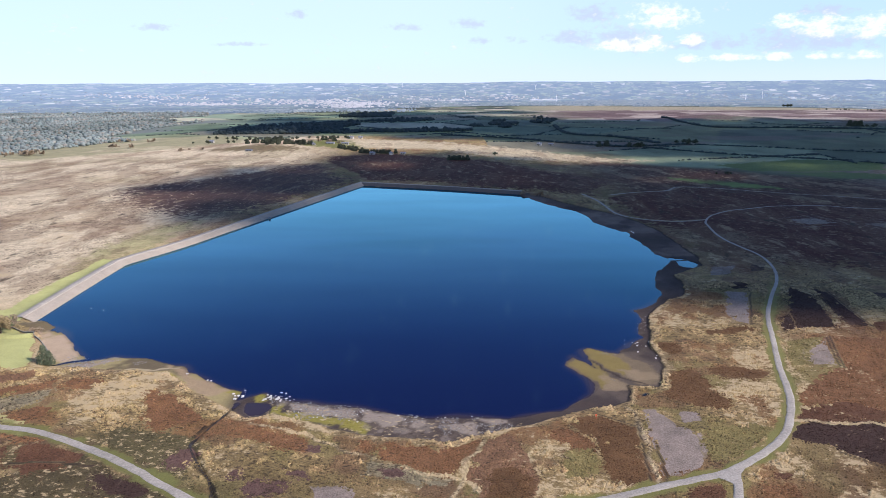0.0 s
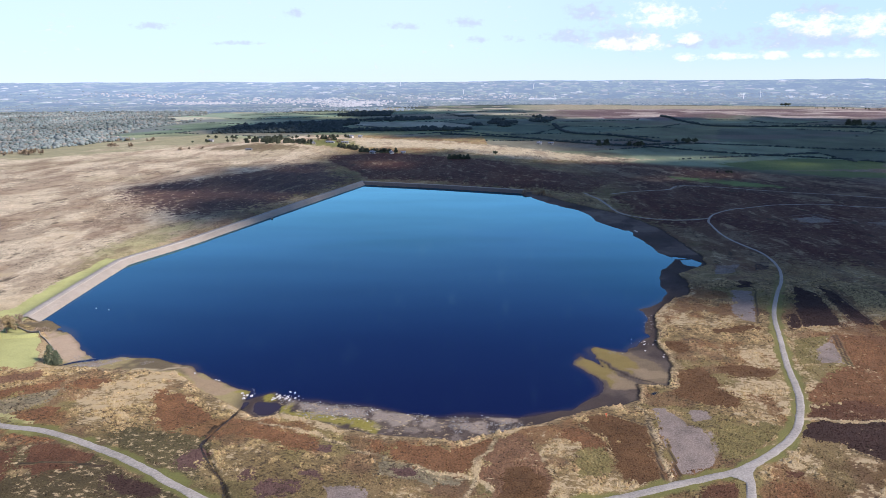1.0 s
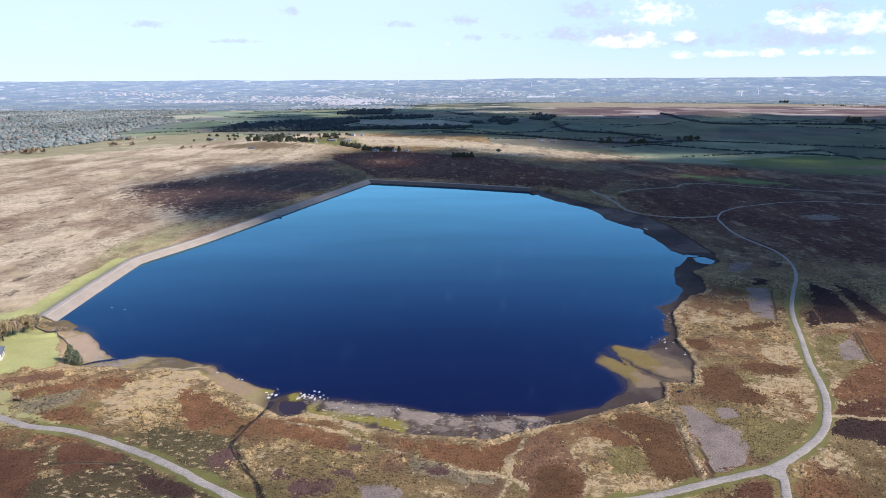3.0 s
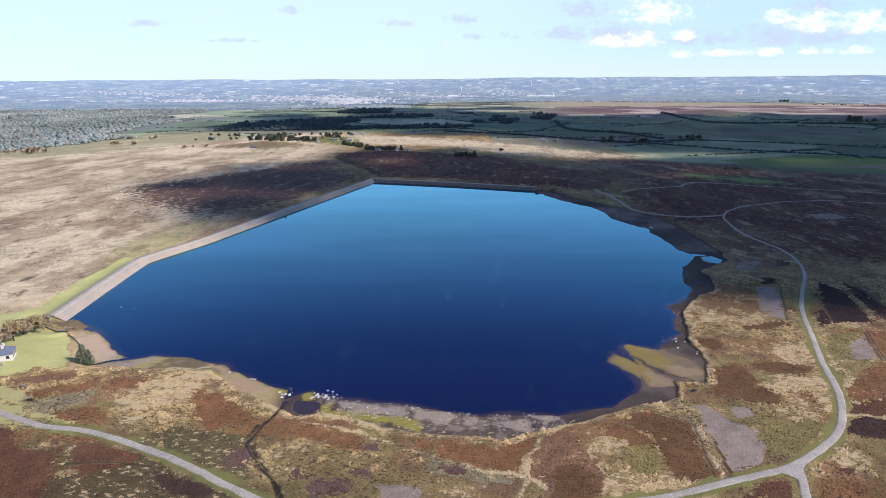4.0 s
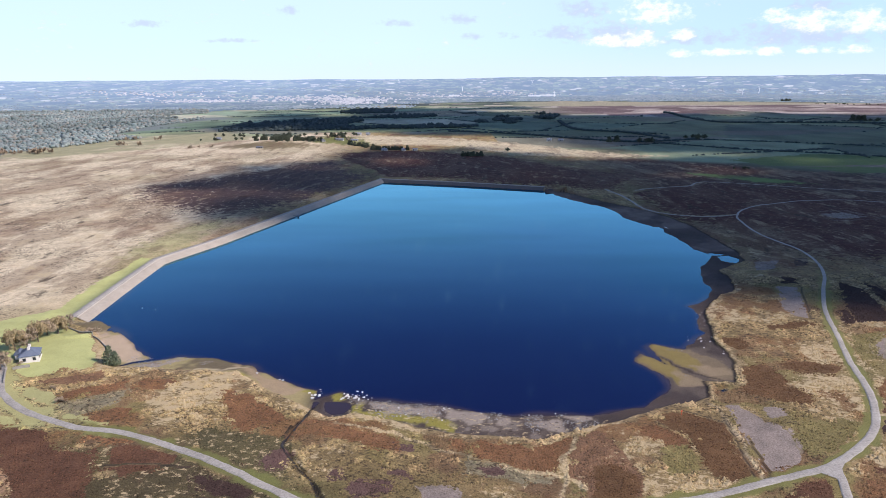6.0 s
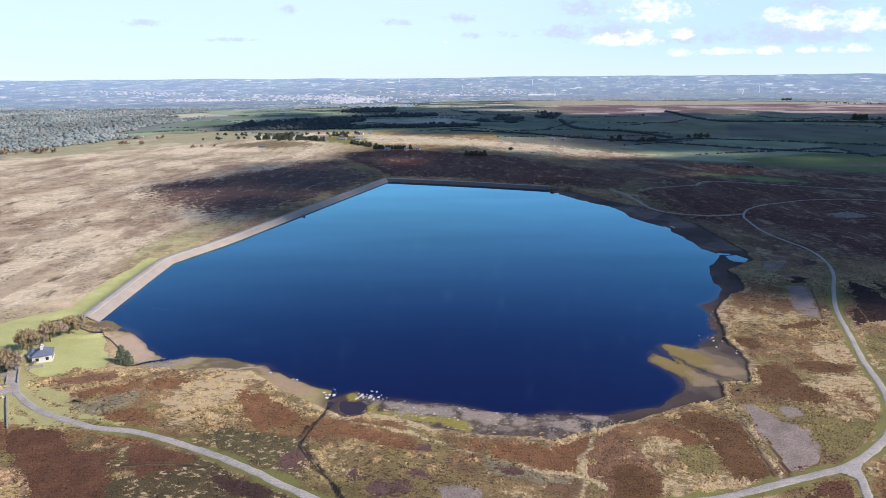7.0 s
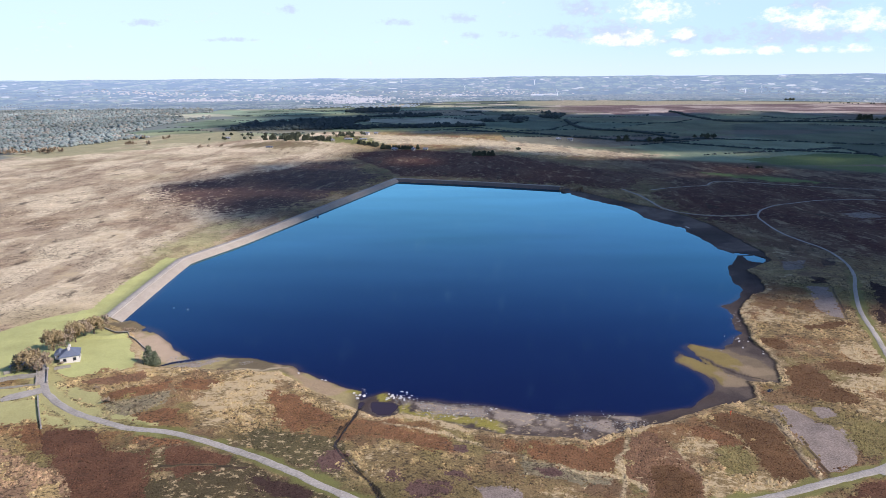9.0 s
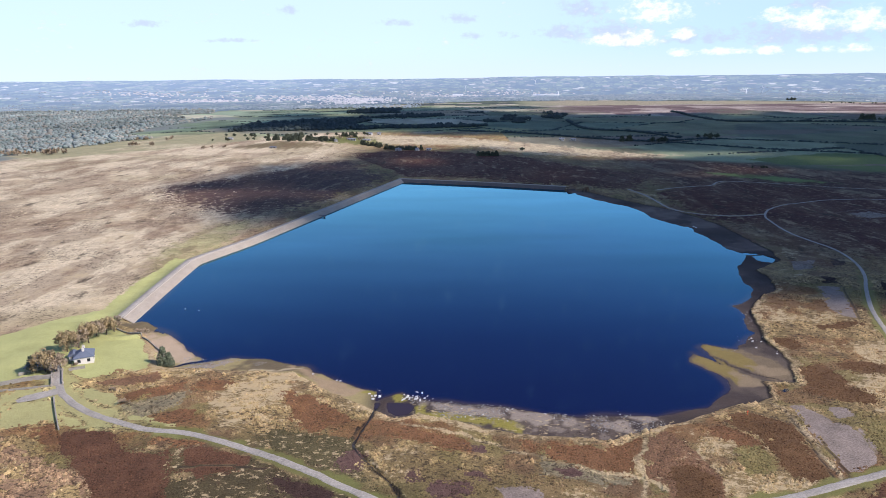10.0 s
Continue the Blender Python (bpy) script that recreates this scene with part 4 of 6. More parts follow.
        col[near] = paint(col[near], verge * smooth(400, 300, yn), GREEN) if name in ("east", "east_end", "spur") else paint(paint(col[near], verge * smooth(-165, -140, x[near]), GREEN), verge * smooth(-140, -165, x[near]), TURF)
        overlaid[near] = np.maximum(overlaid[near], verge * smooth(400, 300, yn))
    for line in TRAILS:
        worn = (1 - smooth(0.3, 1.1, line_distance(xn, yn, line) / (1 + 0.9 * smooth(350, 480, yn)))) * 0.7
        col[near] = paint(col[near], worn, (0.42, 0.34, 0.21))
        overlaid[near] = np.maximum(overlaid[near], worn * 1.3)
    for line in DITCHES:
        wet_line = (1 - smooth(0.15, 0.6, line_distance(x[near] + 0.4 * ragged[near], y[near], line))) * 0.9
        col[near] = paint(col[near], wet_line, (0.03, 0.022, 0.018))
        overlaid[near] = np.maximum(overlaid[near], wet_line * 1.3)
    col[near] = paint(col[near], (1 - smooth(0.25, 0.75, line_distance(xn, yn, GULLY))) * 0.95, (0.025, 0.02, 0.016))
    channel = 1 - smooth(0.15, 0.7, line_distance(xn, yn, CHANNEL))
    # foreshore laid bare by the low water
    fore = (b < 0.3) & (d > -3) & (side > 5)
    bed = np.tile(np.array(MUD), (len(x), 1)) * (1 + 0.25 * n2)[:, None]
    bed = paint(bed, smooth(0.2, 0.5, n1) * 0.6, (0.15, 0.125, 0.10))
    bed = paint(bed, smooth(-74, -84, x), np.array((0.34, 0.295, 0.14)))
    bed = paint(bed, smooth(0.1, 0.4, fractal(x, y, 16, 4, 38)) * 0.7, (0.075, 0.058, 0.05))
    for colour, soft, outline in BED_PATCHES:
        pick = np.nonzero(fore & (np.abs(x - outline[0][0]) < 70) & (np.abs(y - outline[0][1]) < 70))[0]
        k = area_distance(wx[pick], wy[pick], outline) + ragged[pick] * soft
        bed[pick] = paint(bed[pick], (1 - smooth(-soft * 0.5, soft * 0.5, k)) * 0.9, np.array(colour))
    stones = smooth(0.35, 0.55, fractal(x, y, 2.6, 2, 37)) * (x < 15) * (x > -62)
    bed = paint(bed, stones * 0.5, (0.28, 0.245, 0.21))
    bed = paint(bed, (1 - smooth(0.0, 1.6, d)) * 0.6, (0.07, 0.055, 0.05))
    # far mud is lifted to imitate its wet sheen, and blotched at random
    bed = bed * np.array((0.88, 0.82, 0.77)) * (1 + (0.25 + 0.6 * n1) * smooth(280, 340, y) * smooth(0, 60, x))[:, None]
    col = np.where(fore[:, None], bed, col)
    col[near] = paint(col[near], (1 - smooth(0.3, 0.9, line_distance(xn, yn, TRAILS[4]))) * 0.7, (0.46, 0.38, 0.24))
    col[near] = paint(col[near], channel * 0.9, (0.035, 0.025, 0.018))
    fringe = smooth(0.6, 1.2, b) * (1 - smooth(2.2, 4.5, b + 1.5 * ragged)) * (side > 20) * (d > 1) * (y < 330)
    col = paint(col, fringe * 0.75, (0.42, 0.31, 0.16))
    # dark peat edge of the bank, with the shade of its overhang painted in
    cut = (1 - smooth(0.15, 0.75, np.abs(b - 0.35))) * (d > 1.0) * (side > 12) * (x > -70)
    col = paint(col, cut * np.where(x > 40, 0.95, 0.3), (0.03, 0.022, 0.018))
    border = border + 8 * smooth(0.3, 0.7, np.maximum(np.maximum(overlaid, np.maximum(fringe, cut)), fore * 1.0))
    return np.clip(col, 0.01, 0.9), np.clip(patch, 0.01, 0.9), np.clip(border, -5, 5)


def fleck_shares(x, y, rgb, b):
    """How much straw (red) and how many dark gaps (green) show between the plants."""
    tame = (rgb[:, 1] > rgb[:, 0] * 0.91) | (b < 0.5) | ((rgb[:, 2] > rgb[:, 0] * 0.58) & (rgb[:, 0] > 0.10) & (y < 345))
    straw = smooth(0.07, 0.30, rgb[:, 0])
    lumpy = fractal(x, y, 24, 4, 121)
    wild = np.maximum(smooth(300, 380, y), smooth(-150, -200, x) * smooth(235, 270, y))
    pale = np.clip(-0.15 + 0.75 * straw + 0.55 * lumpy - 0.2 * wild - 0.3 * smooth(-150, -200, x) - 0.08 * smooth(-30, 50, x), 0, 0.8)
    pale = np.maximum(pale, 0.5 * (rgb[:, 1] > rgb[:, 0] * 0.74) * smooth(0.14, 0.12, rgb[:, 0]) * smooth(0.05, 0.08, rgb[:, 0]) * (y < 300))      # straw among the moss
    dark = np.clip(0.17 + 0.38 * straw - 0.3 * lumpy, 0, 0.6)
    bed = (b < 0.3) & (x > -72) & (x < 25) & (y < 216) & (rgb[:, 0] > rgb[:, 1] * 1.12)
    out = np.stack([np.where(bed, 0.42, np.where(tame, 0.0, pale)), np.where(bed, 0.4, np.where(tame, 0.1, dark)), np.where(tame, 0.0, 0.42 * wild)], -1)
    return out * (1 - smooth(900, 1400, np.hypot(x, y)))[:, None]


# ---- ground: one sheet to the horizon ----
def steps(start, stop, step):
    out = [start]
    while out[-1] < stop:
        out.append(out[-1] + step(out[-1]))
    return out


GX = np.array([-v for v in steps(262, 4900, lambda v: min(32, 1.1 + (v - 262) * 0.035))][::-1] + list(np.arange(-261, 222, 0.85)) + steps(222.5, 4900, lambda v: min(32, 1.1 + (v - 222) * 0.03)))
GY = np.array(list(np.arange(-900, -240, 60.0)) + list(np.arange(-240, 128, 5.0)) + list(np.arange(130, 330, 0.8)) + steps(330, 4900, lambda v: min(30, max(1.1, v * v / 105000))))
XX, YY = np.meshgrid(GX, GY)
flat_x, flat_y = XX.ravel(), YY.ravel()
flat_z, shore_d, bank_d, dam_d = land_height(flat_x, flat_y)
ZZ = flat_z.reshape(XX.shape)
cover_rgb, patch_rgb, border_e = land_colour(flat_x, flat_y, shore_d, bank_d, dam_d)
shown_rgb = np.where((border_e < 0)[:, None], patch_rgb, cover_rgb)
# between the pale clumps of grass the ground is browner, with the gaps' shade painted in
hollow = smooth(0.15, -0.15, fractal(flat_x, flat_y, 3.6, 3, 171)) * smooth(0.17, 0.26, cover_rgb[:, 0]) * (bank_d > 0.9) * smooth(360, 330, flat_y) * (flat_x > -150)
hollow = hollow * (cover_rgb[:, 1] < cover_rgb[:, 0] * 0.91)
cover_rgb = paint(cover_rgb, hollow * 0.6, (0.145, 0.102, 0.046))


def ground_z(x, y):
    i = int(np.clip(np.searchsorted(GX, x) - 1, 0, len(GX) - 2))
    j = int(np.clip(np.searchsorted(GY, y) - 1, 0, len(GY) - 2))
    u, v = (x - GX[i]) / (GX[i + 1] - GX[i]), (y - GY[j]) / (GY[j + 1] - GY[j])
    return float((ZZ[j, i] * (1 - u) + ZZ[j, i + 1] * u) * (1 - v) + (ZZ[j + 1, i] * (1 - u) + ZZ[j + 1, i + 1] * u) * v)


def mesh_from(name, verts, faces, sides, colours=None, smooth_faces=True):
    """A mesh from arrays: faces all have the same number of sides."""
    me = bpy.data.meshes.new(name)
    verts, faces = np.asarray(verts, np.float32), np.asarray(faces, np.int32)
    me.vertices.add(len(verts))
    me.vertices.foreach_set("co", verts.ravel())
    me.loops.add(faces.size)
    me.loops.foreach_set("vertex_index", faces.ravel())
    me.polygons.add(len(faces))
    me.polygons.foreach_set("loop_start", np.arange(0, faces.size, sides, dtype=np.int32))
    me.polygons.foreach_set("use_smooth", np.full(len(faces), smooth_faces))
    if colours is not None:
        a = me.color_attributes.new("cover", "FLOAT_COLOR", "POINT")
        a.data.foreach_set("color", np.hstack([colours, np.ones((len(colours), 1))]).astype(np.float32).ravel())
    me.update(calc_edges=True)
    return me


nx, ny = len(GX), len(GY)
ids = np.arange(nx * ny).reshape(ny, nx)
quads = np.stack([ids[:-1, :-1], ids[:-1, 1:], ids[1:, 1:], ids[1:, :-1]], -1).reshape(-1, 4)
qx, qy = flat_x[quads[:, 0]], flat_y[quads[:, 0]]
qr = np.hypot(qx + 25, qy)
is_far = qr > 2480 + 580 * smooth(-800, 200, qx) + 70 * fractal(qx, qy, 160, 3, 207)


def sheet(name, chosen, mat):
    used, back_ids = np.unique(quads[chosen], return_inverse=True)
    verts = np.stack([flat_x[used], flat_y[used], flat_z[used]], -1)
    me = mesh_from(name, verts, back_ids.reshape(-1, 4), 4, cover_rgb[used])
    shares_rgb = fleck_shares(flat_x[used], flat_y[used], shown_rgb[used], bank_d[used])
    calm_alpha = np.where((shown_rgb[used, 1] > shown_rgb[used, 0] * 0.91) | (bank_d[used] < 0.5), 0.35, 1.0)[:, None]
    extra = me.color_attributes.new("flecks", "FLOAT_COLOR", "POINT")
    extra.data.foreach_set("color", np.hstack([shares_rgb, calm_alpha]).astype(np.float32).ravel())
    over = me.color_attributes.new("patch", "FLOAT_COLOR", "POINT")
    over.data.foreach_set("color", np.hstack([patch_rgb[used], 0.5 + border_e[used, None] / 10]).astype(np.float32).ravel())
    me.materials.append(mat)
    return new(name, me)


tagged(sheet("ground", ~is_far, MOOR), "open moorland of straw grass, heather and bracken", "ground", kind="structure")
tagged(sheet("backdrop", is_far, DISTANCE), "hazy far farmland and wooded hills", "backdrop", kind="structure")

# water of the reservoir
wx0, wy0 = np.arange(-215, 160, 1.5), np.arange(190, 722, 1.5)
WXX, WYY = np.meshgrid(wx0, wy0)
wd = area_distance(WXX.ravel(), WYY.ravel(), SHORE).reshape(WXX.shape)
wid = np.arange(WXX.size).reshape(WXX.shape)
wq = np.stack([wid[:-1, :-1], wid[:-1, 1:], wid[1:, 1:], wid[1:, :-1]], -1).reshape(-1, 4)
hollows = np.min([area_distance(WXX.ravel(), WYY.ravel(), outline) for outline in [POOL] + MARSH], 0)
keep = (wd.ravel()[wq].min(1) < 1.6) | (hollows[wq].min(1) < 3.0)
shoal = (1 - smooth(-1.0, 2.6, -wd.ravel() + 1.2 * fractal(WXX.ravel(), WYY.ravel(), 14, 3, 141)))[:, None]
water_rgb = np.array((0.005, 0.004, 0.032)) * (1 - shoal) + np.array((0.040, 0.025, 0.024)) * shoal      # peaty brown where it is shallow
wme = mesh_from("water", np.stack([WXX.ravel(), WYY.ravel(), np.zeros(WXX.size)], -1), wq[keep], 4, water_rgb)
wme.materials.append(WATER)
tagged(new("water", wme), "deep blue calm reservoir water", "water", kind="structure")


# ---- clouds that shade the moor ----
def lump(bm, centre, radius, squash=1.0, subdivisions=2, rough=0.25, seed=0):
    """Adds one uneven rounded lump to bm."""
    made = bmesh.ops.create_icosphere(bm, subdivisions=subdivisions, radius=1.0)["verts"]
    for v in made:
        k = 1 + rough * noise.noise(v.co * 1.7 + Vector((seed * 3.7, seed * 1.3, seed)))
        v.co = Vector((v.co.x * radius * k, v.co.y * radius * k, v.co.z * radius * k * squash)) + Vector(centre)


def scattered(outline, count, rng, margin=0.0):
    xs, ys = [p[0] for p in outline], [p[1] for p in outline]
    found = []
    while len(found) < count:
        px = np.array([rng.uniform(min(xs), max(xs)) for _ in range(200)])
        py = np.array([rng.uniform(min(ys), max(ys)) for _ in range(200)])
        ok = area_distance(px, py, outline) < -margin
        found += list(zip(px[ok], py[ok]))
    return found[:count]


def link(name, bm, mat, smooth_faces=True):
    me = bpy.data.meshes.new(name)
    bm.to_mesh(me)
    bm.free()
    me.polygons.foreach_set("use_smooth", np.full(len(me.polygons), smooth_faces))
    me.materials.append(mat)
    return new(name, me)


def part(name, bm, mat, parent, label="", smooth_faces=False):
    """One mesh under a thing or under a part."""
    ob = link(name, bm, mat, smooth_faces)
    ob.parent = parent
    if label:
        ob["label"] = label
    return ob


CLOUD_BASE = 1100.0


def cloud(outline, count, low, high, seed, label):
    rng = random.Random(seed)
    bm = bmesh.new()
    shift = SUN_DIR * (CLOUD_BASE / SUN_DIR.z)
    for k, (px, py) in enumerate(scattered(outline, count, rng, low * 0.5)):
        lump(bm, (px + shift.x, py + shift.y, CLOUD_BASE + rng.uniform(0, 25)), rng.uniform(low, high), 0.35, 2, 0.5, k)
    tagged(link("cloud", bm, CLOUD), label, "cloud", kind="structure")


cloud([(-70, 640), (-80, 440), (100, 395), (125, 350), (190, 335), (320, 320), (700, 290), (900, 600), (700, 1000), (330, 930), (190, 885),
       (80, 960), (0, 1040), (-70, 1030)], 300, 24, 60, 11, "broad flat grey cumulus cloud drifting over the moor")
cloud([(-450, 1500), (-200, 1390), (100, 1260), (330, 990), (700, 900), (1700, 1000), (1700, 1750), (1300, 1850), (700, 1880), (300, 1900), (-300, 2000),
       (-480, 1750)], 400, 50, 130, 12, "large white cumulus cloud drifting over the hills")


cloud([(112, 410), (120, 330), (170, 305), (240, 290), (330, 285), (560, 250), (640, 560), (330, 700), (150, 640)], 400, 24, 52, 13, "dense low cumulus cloud drifting over the heather")
cloud([(-350, 690), (-215, 560), (-238, 500), (-212, 450), (-175, 480), (-90, 520), (-90, 1060), (-200, 960), (-280, 800)], 75, 16, 38, 15, "thin ragged cumulus cloud drifting over the dam")


cloud([(-560, 1450), (-150, 1390), (150, 1280), (330, 1400), (320, 2550), (-260, 2480), (-560, 2050)], 150, 45, 85, 14, "dense grey cumulus cloud drifting over the far slope")


# ---- tracks and dam ----
def spline(points, step):
    """Points along a smooth curve through the given ones, about step metres apart."""
    out = []
    p = [points[0]] + list(points) + [points[-1]]
    for a, b, c, d in zip(p, p[1:], p[2:], p[3:]):
        n = max(1, int(math.hypot(c[0] - b[0], c[1] - b[1]) / step))
        for k in range(n):
            t = k / n
            out.append(tuple(0.5 * (2 * b[i] + (c[i] - a[i]) * t + (2 * a[i] - 5 * b[i] + 4 * c[i] - d[i]) * t * t + (3 * b[i] - a[i] - 3 * c[i] + d[i]) * t ** 3) for i in (0, 1)))
    out.append(tuple(points[-1]))
    return out


def ribbon(name, points, profile, mat, step=2.0, wobble=0.0, base=None):
    """A strip along a line; profile: (offset to the line's right, height over the ground or over base)."""
    line = spline(points, step)
    verts, n = [], len(profile)
    for k, (x, y) in enumerate(line):
        a, b = line[max(0, k - 1)], line[min(len(line) - 1, k + 1)]
        dx, dy = b[0] - a[0], b[1] - a[1]
        m = math.hypot(dx, dy) or 1.0
        if name == "road":
            m *= 1 + 0.55 * min(1.0, max(0.0, (y - 215) / 150))      # the track is narrower on the open moor
        for j, (off, up) in enumerate(profile):
            o = off + (wobble * noise.noise(Vector((x * 0.3, y * 0.3, j * 9.0))) if j in (0, 1, n - 2, n - 1) else 0)
            px, py = x + dy / m * o, y - dx / m * o
            verts.append((px, py, (ground_z(px, py) if base is None else base) + up))
    faces = [(k * n + j, k * n + j + 1, (k + 1) * n + j + 1, (k + 1) * n + j) for k in range(len(line) - 1) for j in range(n - 1)]
    me = mesh_from(name, verts, faces, 4)
    me.materials.append(mat)
    return new(name, me)


TRACK_PROFILE = [(-1.4, -0.1), (-1.15, 0.10), (-0.7, 0.13), (0, 0.16), (0.7, 0.13), (1.15, 0.10), (1.4, -0.1)]
for key in ("east", "east_end", "spur", "west"):
    tagged(ribbon("road", ROADS[key], TRACK_PROFILE, TRACK, 1.5, 0.35), "pale grey gravel track over the moor", "road", kind="structure")

# small stream cut into the peat
tagged(ribbon("stream", GULLY, [(-0.35, 0.10), (-0.15, 0.04), (0.15, 0.04), (0.35, 0.10)], PEAT, 0.8, 0.3), "narrow dark peaty stream crossing the moor", "stream", kind="structure")

for line in TRAILS[:2]:
    tagged(ribbon("footpath", line, [(-1.0, 0.04), (0, 0.12), (1.0, 0.04)], TRACK, 2.0, 0.5), "faint worn path through the heather", "path", kind="structure")

# worn flare where the spur leaves the track
lay = [(-202.1, 207.1), (-200.8, 210.4), (-197.2, 212.9), (-192.7, 215.9), (-188.6, 213.6), (-190.1, 211.4), (-195.9, 207.4), (-200.2, 205.5)]      # lay-by before the bridge
bm = bmesh.new()
bm.faces.new([bm.verts.new((x, y, ground_z(x, y) + 0.19)) for x, y in lay])
bmesh.ops.triangulate(bm, faces=bm.faces[:])
tagged(link("road", bm, TRACK), "pale gravel lay-by before the bridge", "road", kind="structure")
fl = [(73.5, 162.6), (77.0, 163.8), (81.0, 165.2), (84.5, 167.4), (81.2, 163.6), (79.6, 159.6), (78.2, 157.0), (76.8, 159.6)]
bm = bmesh.new()
bm.faces.new([bm.verts.new((x, y, ground_z(x, y) + 0.14)) for x, y in fl])
bmesh.ops.triangulate(bm, faces=bm.faces[:])
tagged(link("road", bm, TRACK), "pale grey gravel road junction", "road", kind="structure")

# inner face of stone pitching, crest path and low wave wall
def dam_sides(reach):
    """The two straight runs of the dam, lengthened past their common corner so that they meet in a mitre."""
    c, before, after = Vector(DAM[2]), Vector(DAM[1]), Vector(DAM[3])
    first, second = c + (c - before).normalized() * reach, c + (c - after).normalized() * reach
    return DAM[:2] + [tuple(first)], [tuple(second)] + DAM[3:]


for stretch, mat, slope, lift, words in zip(dam_sides(5.5), (DARKSTONE, STONE), ([(-0.6, -0.9), (0.3, 0.05), (3.0, CREST - 0.25), (5.6, CREST)], [(-0.6, -0.9), (0.5, 0.05), (5.0, CREST - 0.25), (5.6, CREST)]), (0.0, -0.006),
                                            ("dark stone inner face of the dam", "pale stone-pitched inner face of the dam")):
    tagged(ribbon("dam_face", stretch, slope, mat, 4.0, 0.0, lift), words, "dam", kind="structure")
for stretch, lift in zip(dam_sides(9.4), (0.0, 0.006)):
    tagged(ribbon("dam_crest", stretch, [(5.6, CREST - 0.1), (5.7, CREST + 0.08), (9.2, CREST + 0.08), (9.6, CREST - 0.4)], TRACK, 4.0, 0.0, lift), "gravel path along the crest of the dam", "path", kind="structure")
for stretch, lift in zip(dam_sides(5.3), (0.0, 0.006)):
    tagged(ribbon("wave_wall", stretch, [(5.1, CREST - 0.3), (5.1, CREST + 0.25), (5.55, CREST + 0.25), (5.55, CREST - 0.1)], COPING, 4.0, 0.0, lift), "low stone wave wall along the dam crest", "wall", kind="structure")


# ---- vegetation ----
def scatter_mesh(name, base_verts, base_faces, places, scales, colours, mat, jitter=0.25, seed=1, smooth_faces=True):
    """Many small lumps or tufts joined into one mesh; every one is turned, sized and roughened by itself."""
    rng = np.random.default_rng(seed)
    bv, bf = np.asarray(base_verts, float), np.asarray(base_faces, int)
    n, m = len(places), len(bv)
    turn = rng.uniform(0, 6.283, n)
    c, s = np.cos(turn)[:, None], np.sin(turn)[:, None]
    v = np.repeat(bv[None], n, 0) * (1 + jitter * rng.uniform(-1, 1, (n, m, 1)))
    v = np.stack([v[:, :, 0] * c - v[:, :, 1] * s, v[:, :, 0] * s + v[:, :, 1] * c, v[:, :, 2]], -1)
    v = v * scales[:, None, :] + places[:, None, :]
    f = (bf[None] + (np.arange(n) * m)[:, None, None]).reshape(-1, bf.shape[1])
    cols = None if colours is None else np.repeat(colours, m, 0)
    me = mesh_from(name, v.reshape(-1, 3), f, bf.shape[1], cols, smooth_faces)
    me.materials.append(mat)
    return new(name, me)


def ball_shape(subdivisions):
    bm = bmesh.new()
    bmesh.ops.create_icosphere(bm, subdivisions=subdivisions, radius=1.0)
    verts, faces = [tuple(v.co) for v in bm.verts], [[v.index for v in f.verts] for f in bm.faces]
    bm.free()
    return verts, faces


def tussock_shape(sides, seed):
    """A low leaning mound of grass within a circle of radius 1."""
    rng = random.Random(seed)
    verts = [(math.cos(k * 6.283 / sides) * rng.uniform(0.8, 1.1), math.sin(k * 6.283 / sides) * rng.uniform(0.8, 1.1), -0.15) for k in range(sides)] + [(0.15, 0.1, 1.0)]
    return verts, [(k, (k + 1) % sides, sides) for k in range(sides)]


TUFT_SHAPE = tussock_shape(6, 4)


